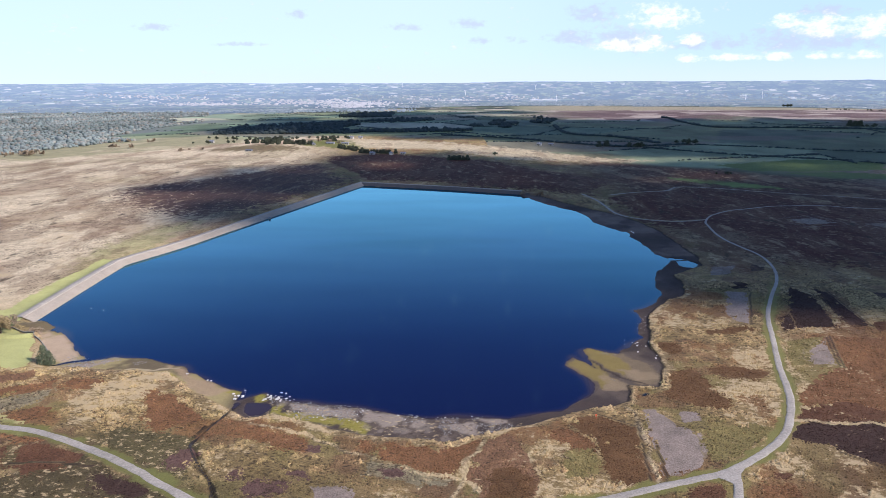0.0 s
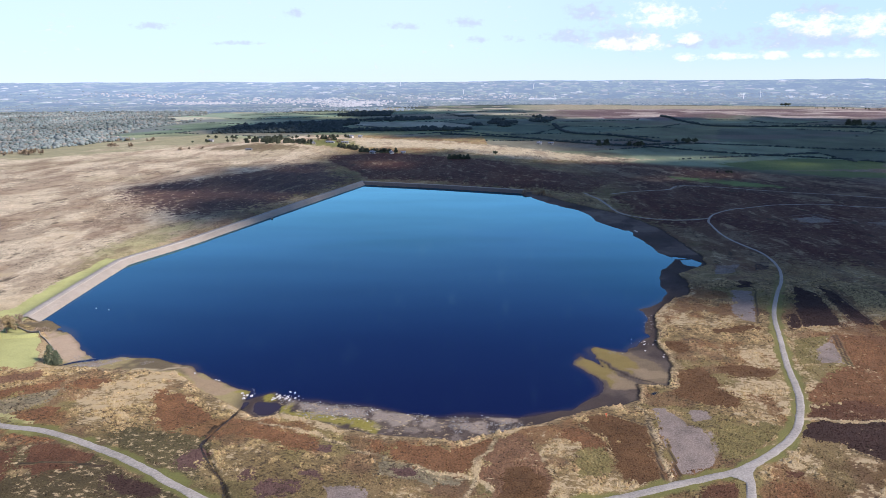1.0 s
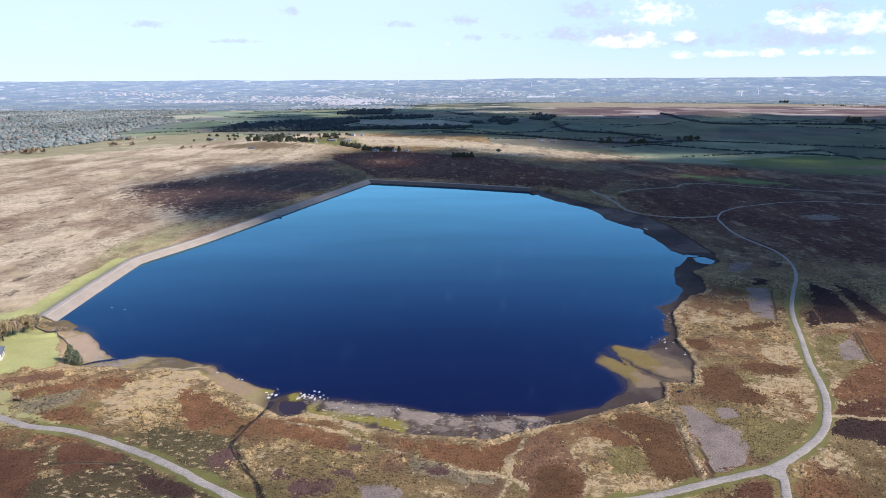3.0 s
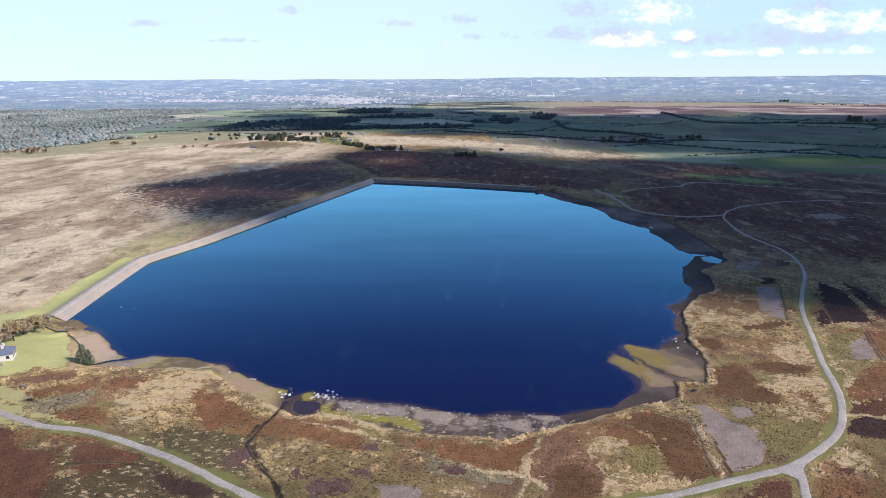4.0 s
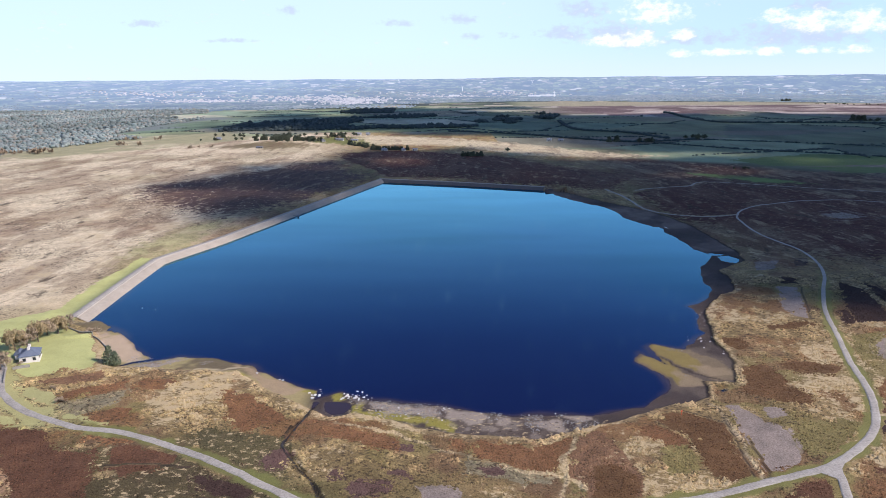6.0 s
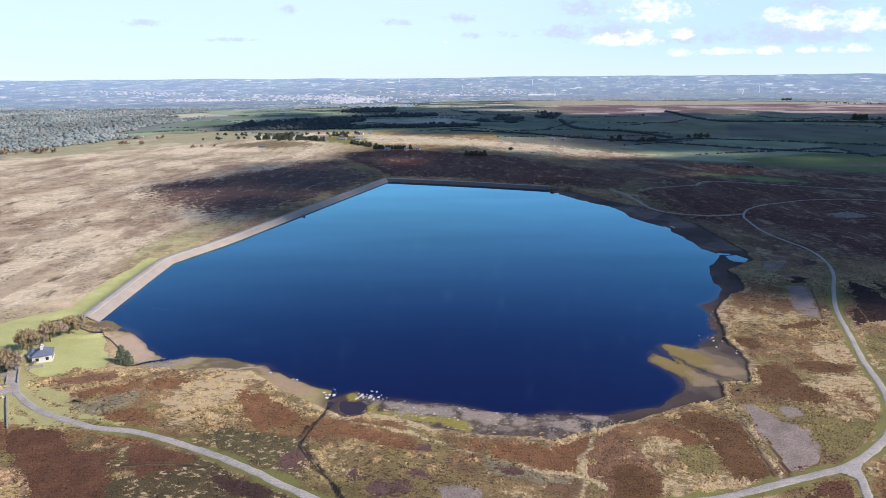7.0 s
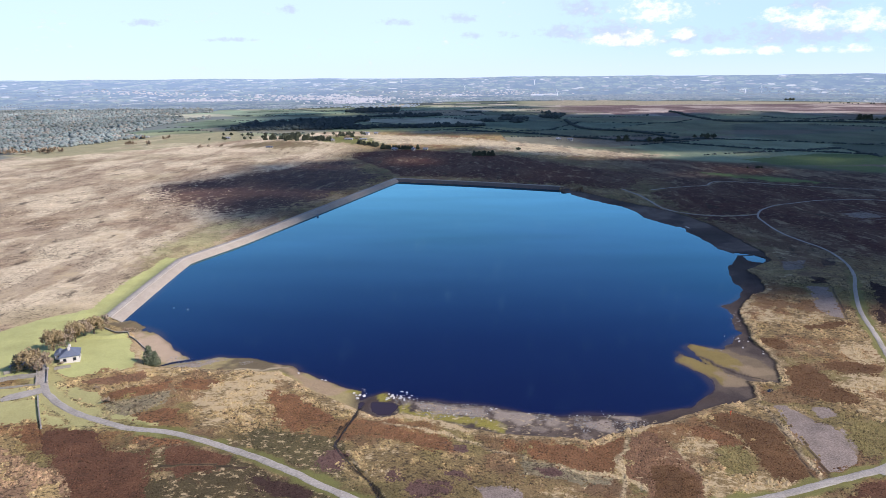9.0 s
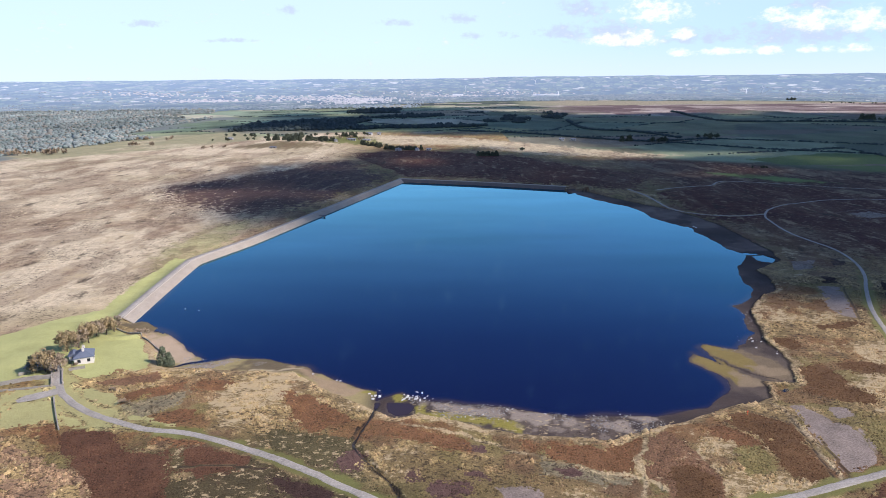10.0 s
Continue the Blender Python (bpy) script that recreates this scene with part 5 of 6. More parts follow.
def grow(name, count, box, low, high, seed, label, gate):
    rng = np.random.default_rng(seed)
    x, y = rng.uniform(box[0], box[1], count), rng.uniform(box[2], box[3], count)
    z, d, b, side = land_height(x, y)
    rgb, patch, border = land_colour(x, y, d, b, side)
    border = border + 3.0 * fractal(x, y, 4, 4, 191)
    rgb = np.where((border < 0)[:, None], patch, rgb)
    road = np.min([line_distance(x, y, line) for line in ROADS.values()], 0)
    cuts = np.min([line_distance(x, y, line) for line in DITCHES + [GULLY]], 0)
    clump = fractal(x, y, 3.6, 3, 171)      # pale clumps with dark hollows between, their shade put into the tone below
    ok = ((clump > rng.uniform(-0.25, 0.15, count)) | (rgb[:, 0] < 0.19)) & ~((x < -150) & (y > 235) & (y < 480)) & (cuts > 0.95) & (b > 0.9) & (d > 1) & (side > 10) & (road > 3.0) & gate(x, y, rgb, rng)
    x, y, z, rgb = x[ok], y[ok], z[ok], rgb[ok]
    n = len(x)
    clump = clump[ok] * smooth(0.14, 0.22, rgb[:, 0])
    size = rng.uniform(low, high, n) * (1 + 0.35 * clump) * (0.6 + 0.4 * smooth(0.14, 0.24, rgb[:, 0])) * np.exp(rng.normal(0, 0.25, n))
    tone = 1 + (0.4 * clump)[:, None] + rng.normal(0, 0.2 if box[2] < 300 else 0.12, (n, 1)) + rng.normal(0, 0.03, (n, 3))
    share = fleck_shares(x, y, rgb, b[ok]) * (1.0 if box[2] < 300 else 0.3)
    rgb = paint(rgb, 0.4 * smooth(0.15, 0.35, rgb[:, 0]), (0.40, 0.295, 0.15)) if box[2] < 300 else rgb
    rgb = rgb * (1 - 0.06 * smooth(-30, 50, x))[:, None]
    rgb = np.clip(rgb * (1.0 if box[2] < 300 else 0.9) * np.clip(tone, 0.45, 1.8), 0.01, 0.8)
    scale = np.stack([size, size, size * rng.uniform(0.6, 1.5, n) * (0.75 if box[2] < 300 else 0.35)], -1)
    ob = scatter_mesh(name, *TUFT_SHAPE, np.stack([x, y, z], -1), scale, rgb, MOOR, 0.3, seed + 1)
    extra = ob.data.color_attributes.new("flecks", "FLOAT_COLOR", "POINT")
    extra.data.foreach_set("color", np.repeat(np.hstack([share, np.ones((n, 1))]), len(TUFT_SHAPE[0]), 0).astype(np.float32).ravel())
    plain_patch = ob.data.color_attributes.new("patch", "FLOAT_COLOR", "POINT")
    plain_patch.data.foreach_set("color", np.ones(len(ob.data.vertices) * 4, np.float32))
    return tagged(ob, label, name.replace("_", " "), kind="stuff")


def rough_grass(x, y, rgb, rng):
    lawn = (rgb[:, 1] > rgb[:, 0] * 0.91) | ((rgb[:, 2] > rgb[:, 0] * 0.58) & (rgb[:, 0] > 0.10) & (y < 345))
    return ~lawn & ((value_noise(x / 3.1, y / 3.1, 91) > 0.30) | (rng.uniform(0, 1, len(x)) > 0.6))


grow("grass_tussocks", 330000, (-262, 215, 138, 345), 0.26, 0.52, 301, "rough straw and heather tussocks covering the moor", rough_grass)
grow("moor_clumps", 60000, (-420, 420, 340, 760), 0.4, 0.75, 303, "rough grass and heather clumps on open moor", rough_grass)
# rushes stand taller in damp lines and hollows
grow("rush_clumps", 20000, (-230, 205, 138, 330), 0.42, 0.65, 305, "tall pale rush clumps in damp ground",
     lambda x, y, rgb, rng: (rgb[:, 0] > 0.2) & (rgb[:, 1] < rgb[:, 0] * 0.88) & (fractal(x, y, 22, 3, 95) > 0.12))


def leaf_cloud(bm, centres, per, leaf, rng, flat=1.0):
    """Small leaf sprays round each centre (x, y, z, radius)."""
    for cx, cy, cz, cr in centres:
        for _ in range(per):
            d = Vector((rng.gauss(0, 1), rng.gauss(0, 1), rng.gauss(0, 1) * flat)).normalized() * cr * rng.uniform(0.55, 1.08)
            p = Vector((cx, cy, cz)) + d
            u = Vector((rng.gauss(0, 1), rng.gauss(0, 1), rng.gauss(0, 1))).normalized()
            w = (u.cross(d.normalized()) + Vector((0.01, 0, 0))).normalized()
            s = leaf * rng.uniform(0.6, 1.3)
            quad = [bm.verts.new(p + q) for q in (u * s, w * s * 0.7, -u * s, -w * s * 0.7)]
            bm.faces.new(quad)


def limb(bm, a, b, r0, r1, sides=6):
    a, b = Vector(a), Vector(b)
    q = (b - a).to_track_quat("Z", "Y")
    rings = []
    for p, r in ((a, r0), (a.lerp(b, 0.5) + Vector((r1, r1 * 0.5, 0)), (r0 + r1) / 2), (b, r1)):
        rings.append([bm.verts.new(p + q @ Vector((math.cos(k * 6.283 / sides) * r, math.sin(k * 6.283 / sides) * r, 0))) for k in range(sides)])
    for low, high in zip(rings, rings[1:]):
        for k in range(sides):
            bm.faces.new((low[k], low[(k + 1) % sides], high[(k + 1) % sides], high[k]))
    bm.faces.new(rings[-1])


def broadleaf(height, radius, seed, mat, lumps=44, per=60, leaf=0.32, label="", name="tree"):
    rng = random.Random(seed)
    thing = new(name)
    bm = bmesh.new()
    limb(bm, (0, 0, -0.4), (0.1, 0, height * 0.45), height * 0.035, height * 0.02)
    centres = []
    for k in range(lumps):
        a, r = rng.uniform(0, 6.283), radius * math.sqrt(rng.uniform(0.02, 0.75))
        h = height * rng.uniform(0.32, 0.86) * (1 - 0.25 * (r / radius) ** 2)
        centres.append((math.cos(a) * r, math.sin(a) * r, h, radius * rng.uniform(0.16, 0.32)))
        if k < 7:
            limb(bm, (0.05, 0, height * rng.uniform(0.25, 0.42)), (math.cos(a) * r * 0.8, math.sin(a) * r * 0.8, h), height * 0.014, height * 0.005, 4)
    part("trunk", bm, BARK, thing)
    bm = bmesh.new()
    leaf_cloud(bm, centres, per, leaf, rng)
    part("crown", bm, mat, thing)
    return tagged(thing, label, "tree")


def conifer(height, radius, seed, mat, tiers=14, per=46, leaf=0.4, label="", name="conifer"):
    rng = random.Random(seed)
    thing = new(name)
    bm = bmesh.new()
    limb(bm, (0, 0, -0.4), (0, 0, height * 0.95), height * 0.025, 0.03)
    part("trunk", bm, BARK, thing)
    bm = bmesh.new()
    for k in range(tiers):
        h = height * (0.08 + 0.88 * k / tiers)
        reach = radius * (1 - 0.85 * (k / tiers) ** 1.4) * rng.uniform(0.8, 1.1)
        spots = max(4, int(9 * reach / radius))
        for j in range(spots):
            a = j * 6.283 / spots + rng.uniform(-0.4, 0.4)
            leaf_cloud(bm, [(math.cos(a) * reach * 0.62, math.sin(a) * reach * 0.62, h - 0.1 * reach, reach * 0.42)], per // 6, leaf, rng, 0.6)
    part("crown", bm, mat, thing)
    return tagged(thing, label, "tree")


def stand(thing, x, y, turn=0.0, size=1.0):
    thing.matrix_basis = pose(x, y, ground_z(x, y), 0, 0, turn) @ Matrix.Diagonal((size, size, size, 1))


def plant(thing, spots, seed, group):
    """Puts the thing at the first spot and copies of it, turned and sized, at the others."""
    rng = random.Random(seed)
    thing["group"] = group
    for x, y, size in spots:
        turn = rng.uniform(0, 360)
        c = copy_thing(thing, pose(x, y, ground_z(x, y), 0, 0, turn))
        c.scale = (size, size, size * rng.uniform(0.9, 1.1))
    for o in (*thing.children_recursive, thing):
        bpy.data.objects.remove(o)


plant(broadleaf(10.0, 5.0, 1, AUTUMN, label="broad autumn tree with brown thinning leaves beside the cottage"),
      [(-205.0, 230.0, 0.95), (-207.9, 249.9, 0.95), (-204.8, 260.5, 0.95), (-202.8, 271.3, 0.9)], 5, "trees sheltering the cottage")
plant(broadleaf(9.5, 4.8, 2, RUSSET, label="rounded russet tree with bare twigs in a shelter row"),
      [(-201.5, 231.0, 0.85), (-205.6, 254.5, 0.95), (-204.5, 266.4, 0.85), (-201.8, 276.3, 0.8)], 6, "trees sheltering the cottage")
plant(conifer(9.5, 3.6, 3, NEEDLES, label="dark green conifer beside the cottage trees"), [(-209.5, 229.3, 0.85)], 7, "trees sheltering the cottage")
plant(conifer(10.0, 4.3, 4, NEEDLES, 15, 60, 0.45, label="dense dark green conifer standing alone at the shore"), [(-165.0, 241.8, 0.8), (-162.6, 241.6, 0.62)], 8, "conifers at the shore")
plant(broadleaf(2.6, 2.6, 5, RUSSET, 8, 40, 0.3, label="low spreading thorn bush on the bank", name="bush"),
      [(-187.5, 272.5, 1.2), (-190.5, 274, 0.9), (-163, 205, 0.8), (-172, 216, 0.6), (-197, 236, 0.5)], 9, "bushes near the shore")

far_pine = conifer(11, 5.6, 31, FARPINE, 6, 30, 1.5, label="dark conifer in a distant shelter belt")
far_oak = broadleaf(10, 5.5, 32, FARPINE, 8, 22, 1.5, label="dark rounded tree beside distant fields")
far_bare = broadleaf(9, 5.0, 33, RUSSET, 8, 22, 1.4, label="brown autumn tree beside distant fields")
rng0 = random.Random(77)


def around(cx, cy, wide, deep, count, low=0.8, high=1.2):
    return [(cx + rng0.uniform(-wide, wide), cy + rng0.uniform(-deep, deep), rng0.uniform(low, high)) for _ in range(count)]


def along(a, b, count, spread, low=0.7, high=1.1):
    return [(a[0] + (b[0] - a[0]) * k / count + rng0.uniform(-spread, spread), a[1] + (b[1] - a[1]) * k / count + rng0.uniform(-spread, spread), rng0.uniform(low, high)) for k in range(count)]


plant(far_pine, around(-335, 1175, 28, 25, 30, 0.6, 0.9) + around(-285, 1135, 40, 12, 34, 0.55, 0.85) + around(-232, 1215, 14, 6, 12, 0.6, 0.9) + along((-190, 1110), (-150, 1060), 16, 5, 0.5, 0.75)
      + along((-150, 1035), (-90, 1022), 22, 4, 0.5, 0.75) + around(6, 936, 15, 5, 16, 0.5, 0.75) + around(257, 1125, 10, 5, 4) + around(961, 1600, 14, 6, 6, 1.0, 1.4), 41, "distant shelter trees")
plant(far_oak, around(-420, 1205, 60, 12, 7, 0.5, 0.8) + around(60, 990, 6, 3, 2, 0.6, 0.7) + around(304, 1104, 14, 6, 5) + around(-260, 1290, 60, 14, 8, 0.6, 1)
      + around(977, 1562, 14, 6, 3) + along((1360, 2500), (1520, 2370), 14, 16, 0.4, 0.8) + around(407, 1158, 16, 10, 5) + along((-480, 1300), (-380, 1260), 6, 8, 0.6, 1)
      + around(1370, 2760, 20, 10, 4, 1.2, 1.6) + around(320, 775, 14, 4, 4, 0.3, 0.5), 42, "distant field trees")
plant(far_bare, around(-574, 1130, 22, 12, 5) + around(-665, 1017, 25, 10, 8) + around(-690, 1000, 40, 10, 6) + around(-217, 1175, 26, 10, 5, 0.6, 0.9)
      + around(-600, 1240, 40, 20, 6, 0.6, 1.0) + around(-430, 1075, 25, 12, 4, 0.5, 0.7), 43, "distant field trees")

# woods and hedges
BALL, SMALL_BALL = ball_shape(2), ball_shape(1)


def wood(name, outline, count, low, high, seed, mat, label, mask=None, base=BALL):
    rng = random.Random(seed)
    spots = np.array(scattered(outline, count, rng))
    if mask is not None:
        spots = spots[mask(spots[:, 0], spots[:, 1])]
    z = land_height(spots[:, 0].copy(), spots[:, 1].copy())[0]
    g = np.random.default_rng(seed)
    size = g.uniform(low, high, len(spots)) * np.exp(g.normal(0, 0.25, len(spots)))
    places = np.stack([spots[:, 0], spots[:, 1], z + size * g.uniform(0.3, 0.7, len(spots))], -1)
    n = len(spots)
    # valley crown tones, lifted and greyed so that the colour carries haze
    kinds = np.array([(0.130, 0.155, 0.140), (0.145, 0.165, 0.145), (0.175, 0.165, 0.135), (0.120, 0.148, 0.135), (0.150, 0.170, 0.155)])
    rgb = kinds[g.integers(0, 5, n)] * g.uniform(1.05, 1.5, (n, 1)) * (1 + 0.35 * fractal(spots[:, 0], spots[:, 1], 120, 3, 131))[:, None]
    ob = scatter_mesh(name, *base, places, np.stack([size, size, size * g.uniform(0.6, 0.95, n)], -1), rgb, mat, 0.3, seed)
    return tagged(ob, label, "woodland", kind="stuff")


wood("valley_woods", VALLEY, 32000, 2.0, 3.8, 51, WOODS,
     "grey-green autumn woods filling the valley", lambda x, y: area_distance(x, y, VALLEY) + 110 * fractal(x, y, 170, 3, 96) < -15, SMALL_BALL)
wood("dark_plantation", [(-375, 2150), (-355, 2300), (-215, 2420), (-200, 2120)], 900, 3, 5, 52, FARLEAF, "dark square conifer plantation on the hillside", base=SMALL_BALL)
wood("slope_woods", [(-520, 1420), (-540, 1660), (-172, 1960), (179, 2150), (307, 1940), (225, 1690), (0, 1480), (-245, 1440)], 9000, 2.4, 4.6, 53, FARLEAF,
     "dark woods and shelter belts on the far slope", lambda x, y: (fractal(x, y, 150, 3, 97) > 0.3 - 0.45 * smooth(-150, -350, x)) | (np.abs(y - 1470 + 0.12 * x) < 22), SMALL_BALL)

hedge_lines = [[(-22, 1376), (108, 1299), (225, 1166), (297, 1120), (407, 1158)], [(320, 1102), (424, 988), (540, 911), (600, 840)], [(407, 1158), (530, 1094), (700, 980)],
               [(255, 1685), (244, 1407), (323, 1317), (364, 1181)], [(625, 2002), (609, 1644), (652, 1562), (798, 1552), (1000, 1480)]]
hx, hy, hs = [], [], []
for thick, line in zip((2.3, 1.6, 1.5, 2.5, 2.8), hedge_lines):
    for x, y in spline(line, 2.2):
        if rng0.random() < 0.86:
            hx.append(x + rng0.uniform(-2, 2)); hy.append(y + rng0.uniform(-2, 2)); hs.append(thick * rng0.uniform(0.5, 1.3))
gx = np.random.default_rng(61)
px, py = gx.uniform(-700, 1500, 330000), gx.uniform(880, 2500, 330000)
gap = field_cells(px, py)[1]
pr = np.hypot(px + 25, py) + 120 * fractal(px, py, 220, 3, 81)
ok = (gap < 2.0) & np.where(px > 60, pr > 960, pr > 1420) & (fractal(px, py, 120, 2, 98) > -0.3) & ~((py > 1900) & (px > 300)) & (px < py * 0.8) & ((px < 150) | (fractal(px, py, 300, 2, 99) > -0.5))
hx, hy = np.concatenate([hx, px[ok]]), np.concatenate([hy, py[ok]])
hs = np.concatenate([hs, gx.uniform(0.7, 1.6, ok.sum())])
hz = land_height(hx.copy(), hy.copy())[0]
hedges = scatter_mesh("hedgerows", *SMALL_BALL, np.stack([hx, hy, hz + hs * 0.4], -1), np.stack([hs * 1.8, hs * 1.8, hs], -1), None, FARLEAF, 0.3, 62)
tagged(hedges, "dark hedgerows and walls between pastures", "hedge", kind="stuff")

# far country: copses and hedge trees, their haze put in as glow
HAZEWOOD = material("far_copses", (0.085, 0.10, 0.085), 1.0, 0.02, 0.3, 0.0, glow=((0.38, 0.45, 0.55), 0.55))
fx, fy = gx.uniform(-3400, 3400, 26000), gx.uniform(2480, 4700, 26000)
fr = np.hypot(fx + 25, fy)
fgap = field_cells(fx, fy)[1]
ok = (np.abs(fx) < fy * 0.78) & np.where(fx > -150, fr > 3080, fr > 2500) & (fr < 4400) & ((fgap < 9) | (fractal(fx * 0.6, fy, 500, 4, 93) > 0.12))
fx, fy = fx[ok], fy[ok]
fs = gx.uniform(1.4, 3.2, len(fx))
fz = land_height(fx.copy(), fy.copy())[0]
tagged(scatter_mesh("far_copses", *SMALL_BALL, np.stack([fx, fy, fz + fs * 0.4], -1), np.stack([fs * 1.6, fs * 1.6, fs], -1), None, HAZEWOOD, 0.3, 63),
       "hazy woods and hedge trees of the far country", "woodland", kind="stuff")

# ---- stones ----
def boulder_mesh(seed):
    bm = bmesh.new()
    lump(bm, (0, 0, 0.3), 1.0, 0.62, 2, 0.7, seed)
    me = bpy.data.meshes.new("boulder")
    bm.to_mesh(me)
    bm.free()
    me.materials.append(BOULDER)
    return me


boulders = [boulder_mesh(k) for k in range(5)]
rng1 = random.Random(8)


def place_boulders(spots, low, high, label, group):
    for x, y in spots:
        ob = new("boulder", boulders[rng1.randrange(5)])
        s = rng1.uniform(low, high)
        ob.matrix_basis = pose(x, y, max(-0.25, ground_z(x, y)) - 0.05, 0, 0, rng1.uniform(0, 360)) @ Matrix.Diagonal((s * rng1.uniform(0.8, 1.5), s, s, 1))
        tagged(ob, label, "boulder", group)


place_boulders([(-77 + rng1.gauss(0, 1.6), 214 + rng1.gauss(0, 2.0)) for _ in range(12)], 0.26, 0.55, "pale boulder at the stream mouth", "boulders at the stream mouth")
place_boulders([(-64 + rng1.gauss(0, 4.0), 213.5 + rng1.gauss(0, 1.6)) for _ in range(26)], 0.2, 0.52, "pale boulder in the shallows", "boulders in the shallows")
place_boulders([(-62.5, 217.5), (-60.8, 216.8), (-103.5, 233.0), (-93.5, 227.5), (-92.0, 227.0)], 0.3, 0.5, "large pale boulder lying in shallow water", "boulders in the shallows")
place_boulders([(80 + rng1.gauss(0, 4.0), 258 + rng1.gauss(0, 7.0)) for _ in range(12)], 0.2, 0.45, "bleached stone lying on dark mud", "stones on the mud")
place_boulders([(rng1.uniform(-55, 10), 202 + rng1.gauss(0, 2.5)) for _ in range(26)], 0.18, 0.35, "pale stone on the gravel foreshore", "stones on the foreshore")


def shingle(box, count, low, high, seed):
    g = np.random.default_rng(seed)
    x, y = g.uniform(box[0], box[1], count), g.uniform(box[2], box[3], count)
    z, d, b, side = land_height(x, y)
    ok = (b < -0.5) & (d > -1.0) & (side > 8) & (fractal(x, y, 12, 3, 101) > -0.1 + 0.06 * np.maximum(d - 4, 0))
    x, y, z = x[ok], y[ok], z[ok]
    s = g.uniform(low, high, len(x)) * g.uniform(0.6, 1.4, len(x))
    tone = g.uniform(0.16, 0.36, (len(x), 1)) * np.array([[1.0, 0.95, 0.88]])
    return scatter_mesh("shingle", *SMALL_BALL, np.stack([x, y, np.maximum(z, -0.1) + s * 0.2], -1), np.stack([s * 1.3, s, s * 0.7], -1), tone, TUFT, 0.35, seed)


tagged(shingle((-65, 20, 186, 214), 5200, 0.08, 0.2, 71), "scattered pale shingle on the bare foreshore", "shingle", kind="stuff")
tagged(shingle((-160, -120, 236, 250), 1500, 0.08, 0.18, 72), "scattered pale shingle on the beach", "shingle", kind="stuff")
tagged(shingle((60, 100, 215, 300), 1200, 0.1, 0.25, 73), "scattered stones on the muddy foreshore", "shingle", kind="stuff")


def puddle(x, y, wide, deep, turn, seed):
    bm = bmesh.new()
    n = 60
    verts = []
    for k in range(n):
        a = k * 6.283 / n
        r = max(0.3, 0.85 + 0.45 * noise.noise(Vector((math.cos(a) * 2.6, math.sin(a) * 2.6, seed * 5.1))))
        verts.append(bm.verts.new((math.cos(a) * r * wide, math.sin(a) * r * deep, 0)))
    bm.faces.new(verts)
    ob = link("puddle", bm, PUDDLE)
    ob.matrix_basis = pose(x, y, ground_z(x, y) + 0.10, 0, 0, turn)
    tagged(ob, "shallow puddle of still water on the mud", "puddle", kind="structure")


for k, row in enumerate([(134, 478, 0.8, 4, 10), (69, 214, 1.8, 0.8, 30)]):
    puddle(*row, k)


# ---- buildings ----
def box(bm, size, centre, turn=0.0, taper=1.0):
    made = bmesh.ops.create_cube(bm, size=1.0)["verts"]
    m = pose(*centre, 0, 0, turn)
    for v in made:
        k = taper if v.co.z > 0 else 1.0
        v.co = m @ Vector((v.co.x * size[0] * k, v.co.y * size[1] * k, v.co.z * size[2]))
    return made


def boxed(size, centre, turn=0.0, bevel=0.0):
    bm = bmesh.new()
    box(bm, size, centre, turn)
    if bevel:
        bmesh.ops.bevel(bm, geom=bm.edges[:], offset=bevel, segments=1, affect="EDGES")
    return bm


def roof_mesh(w, l, low, rise, hip, over=0.35):
    """A hipped or gabled roof, ridge along y, with a little thickness."""
    bm = bmesh.new()
    w2, l2 = w / 2 + over, l / 2 + over
    run = min(hip, l2 * 0.95)
    for up in (0.0,):
        pts = [(-w2, -l2, low), (w2, -l2, low), (w2, l2, low), (-w2, l2, low), (0, -l2 + run, low + rise), (0, l2 - run, low + rise)]
        v = [bm.verts.new(p) for p in pts]
        u = [bm.verts.new((p[0], p[1], p[2] - 0.18)) for p in pts[:4]]
        for f in ((0, 1, 4), (1, 2, 5, 4), (2, 3, 5), (3, 0, 4, 5)):
            bm.faces.new([v[k] for k in f])
        for k in range(4):
            bm.faces.new((u[k], u[(k + 1) % 4], v[(k + 1) % 4], v[k]))
        bm.faces.new(u[::-1])
    return bm


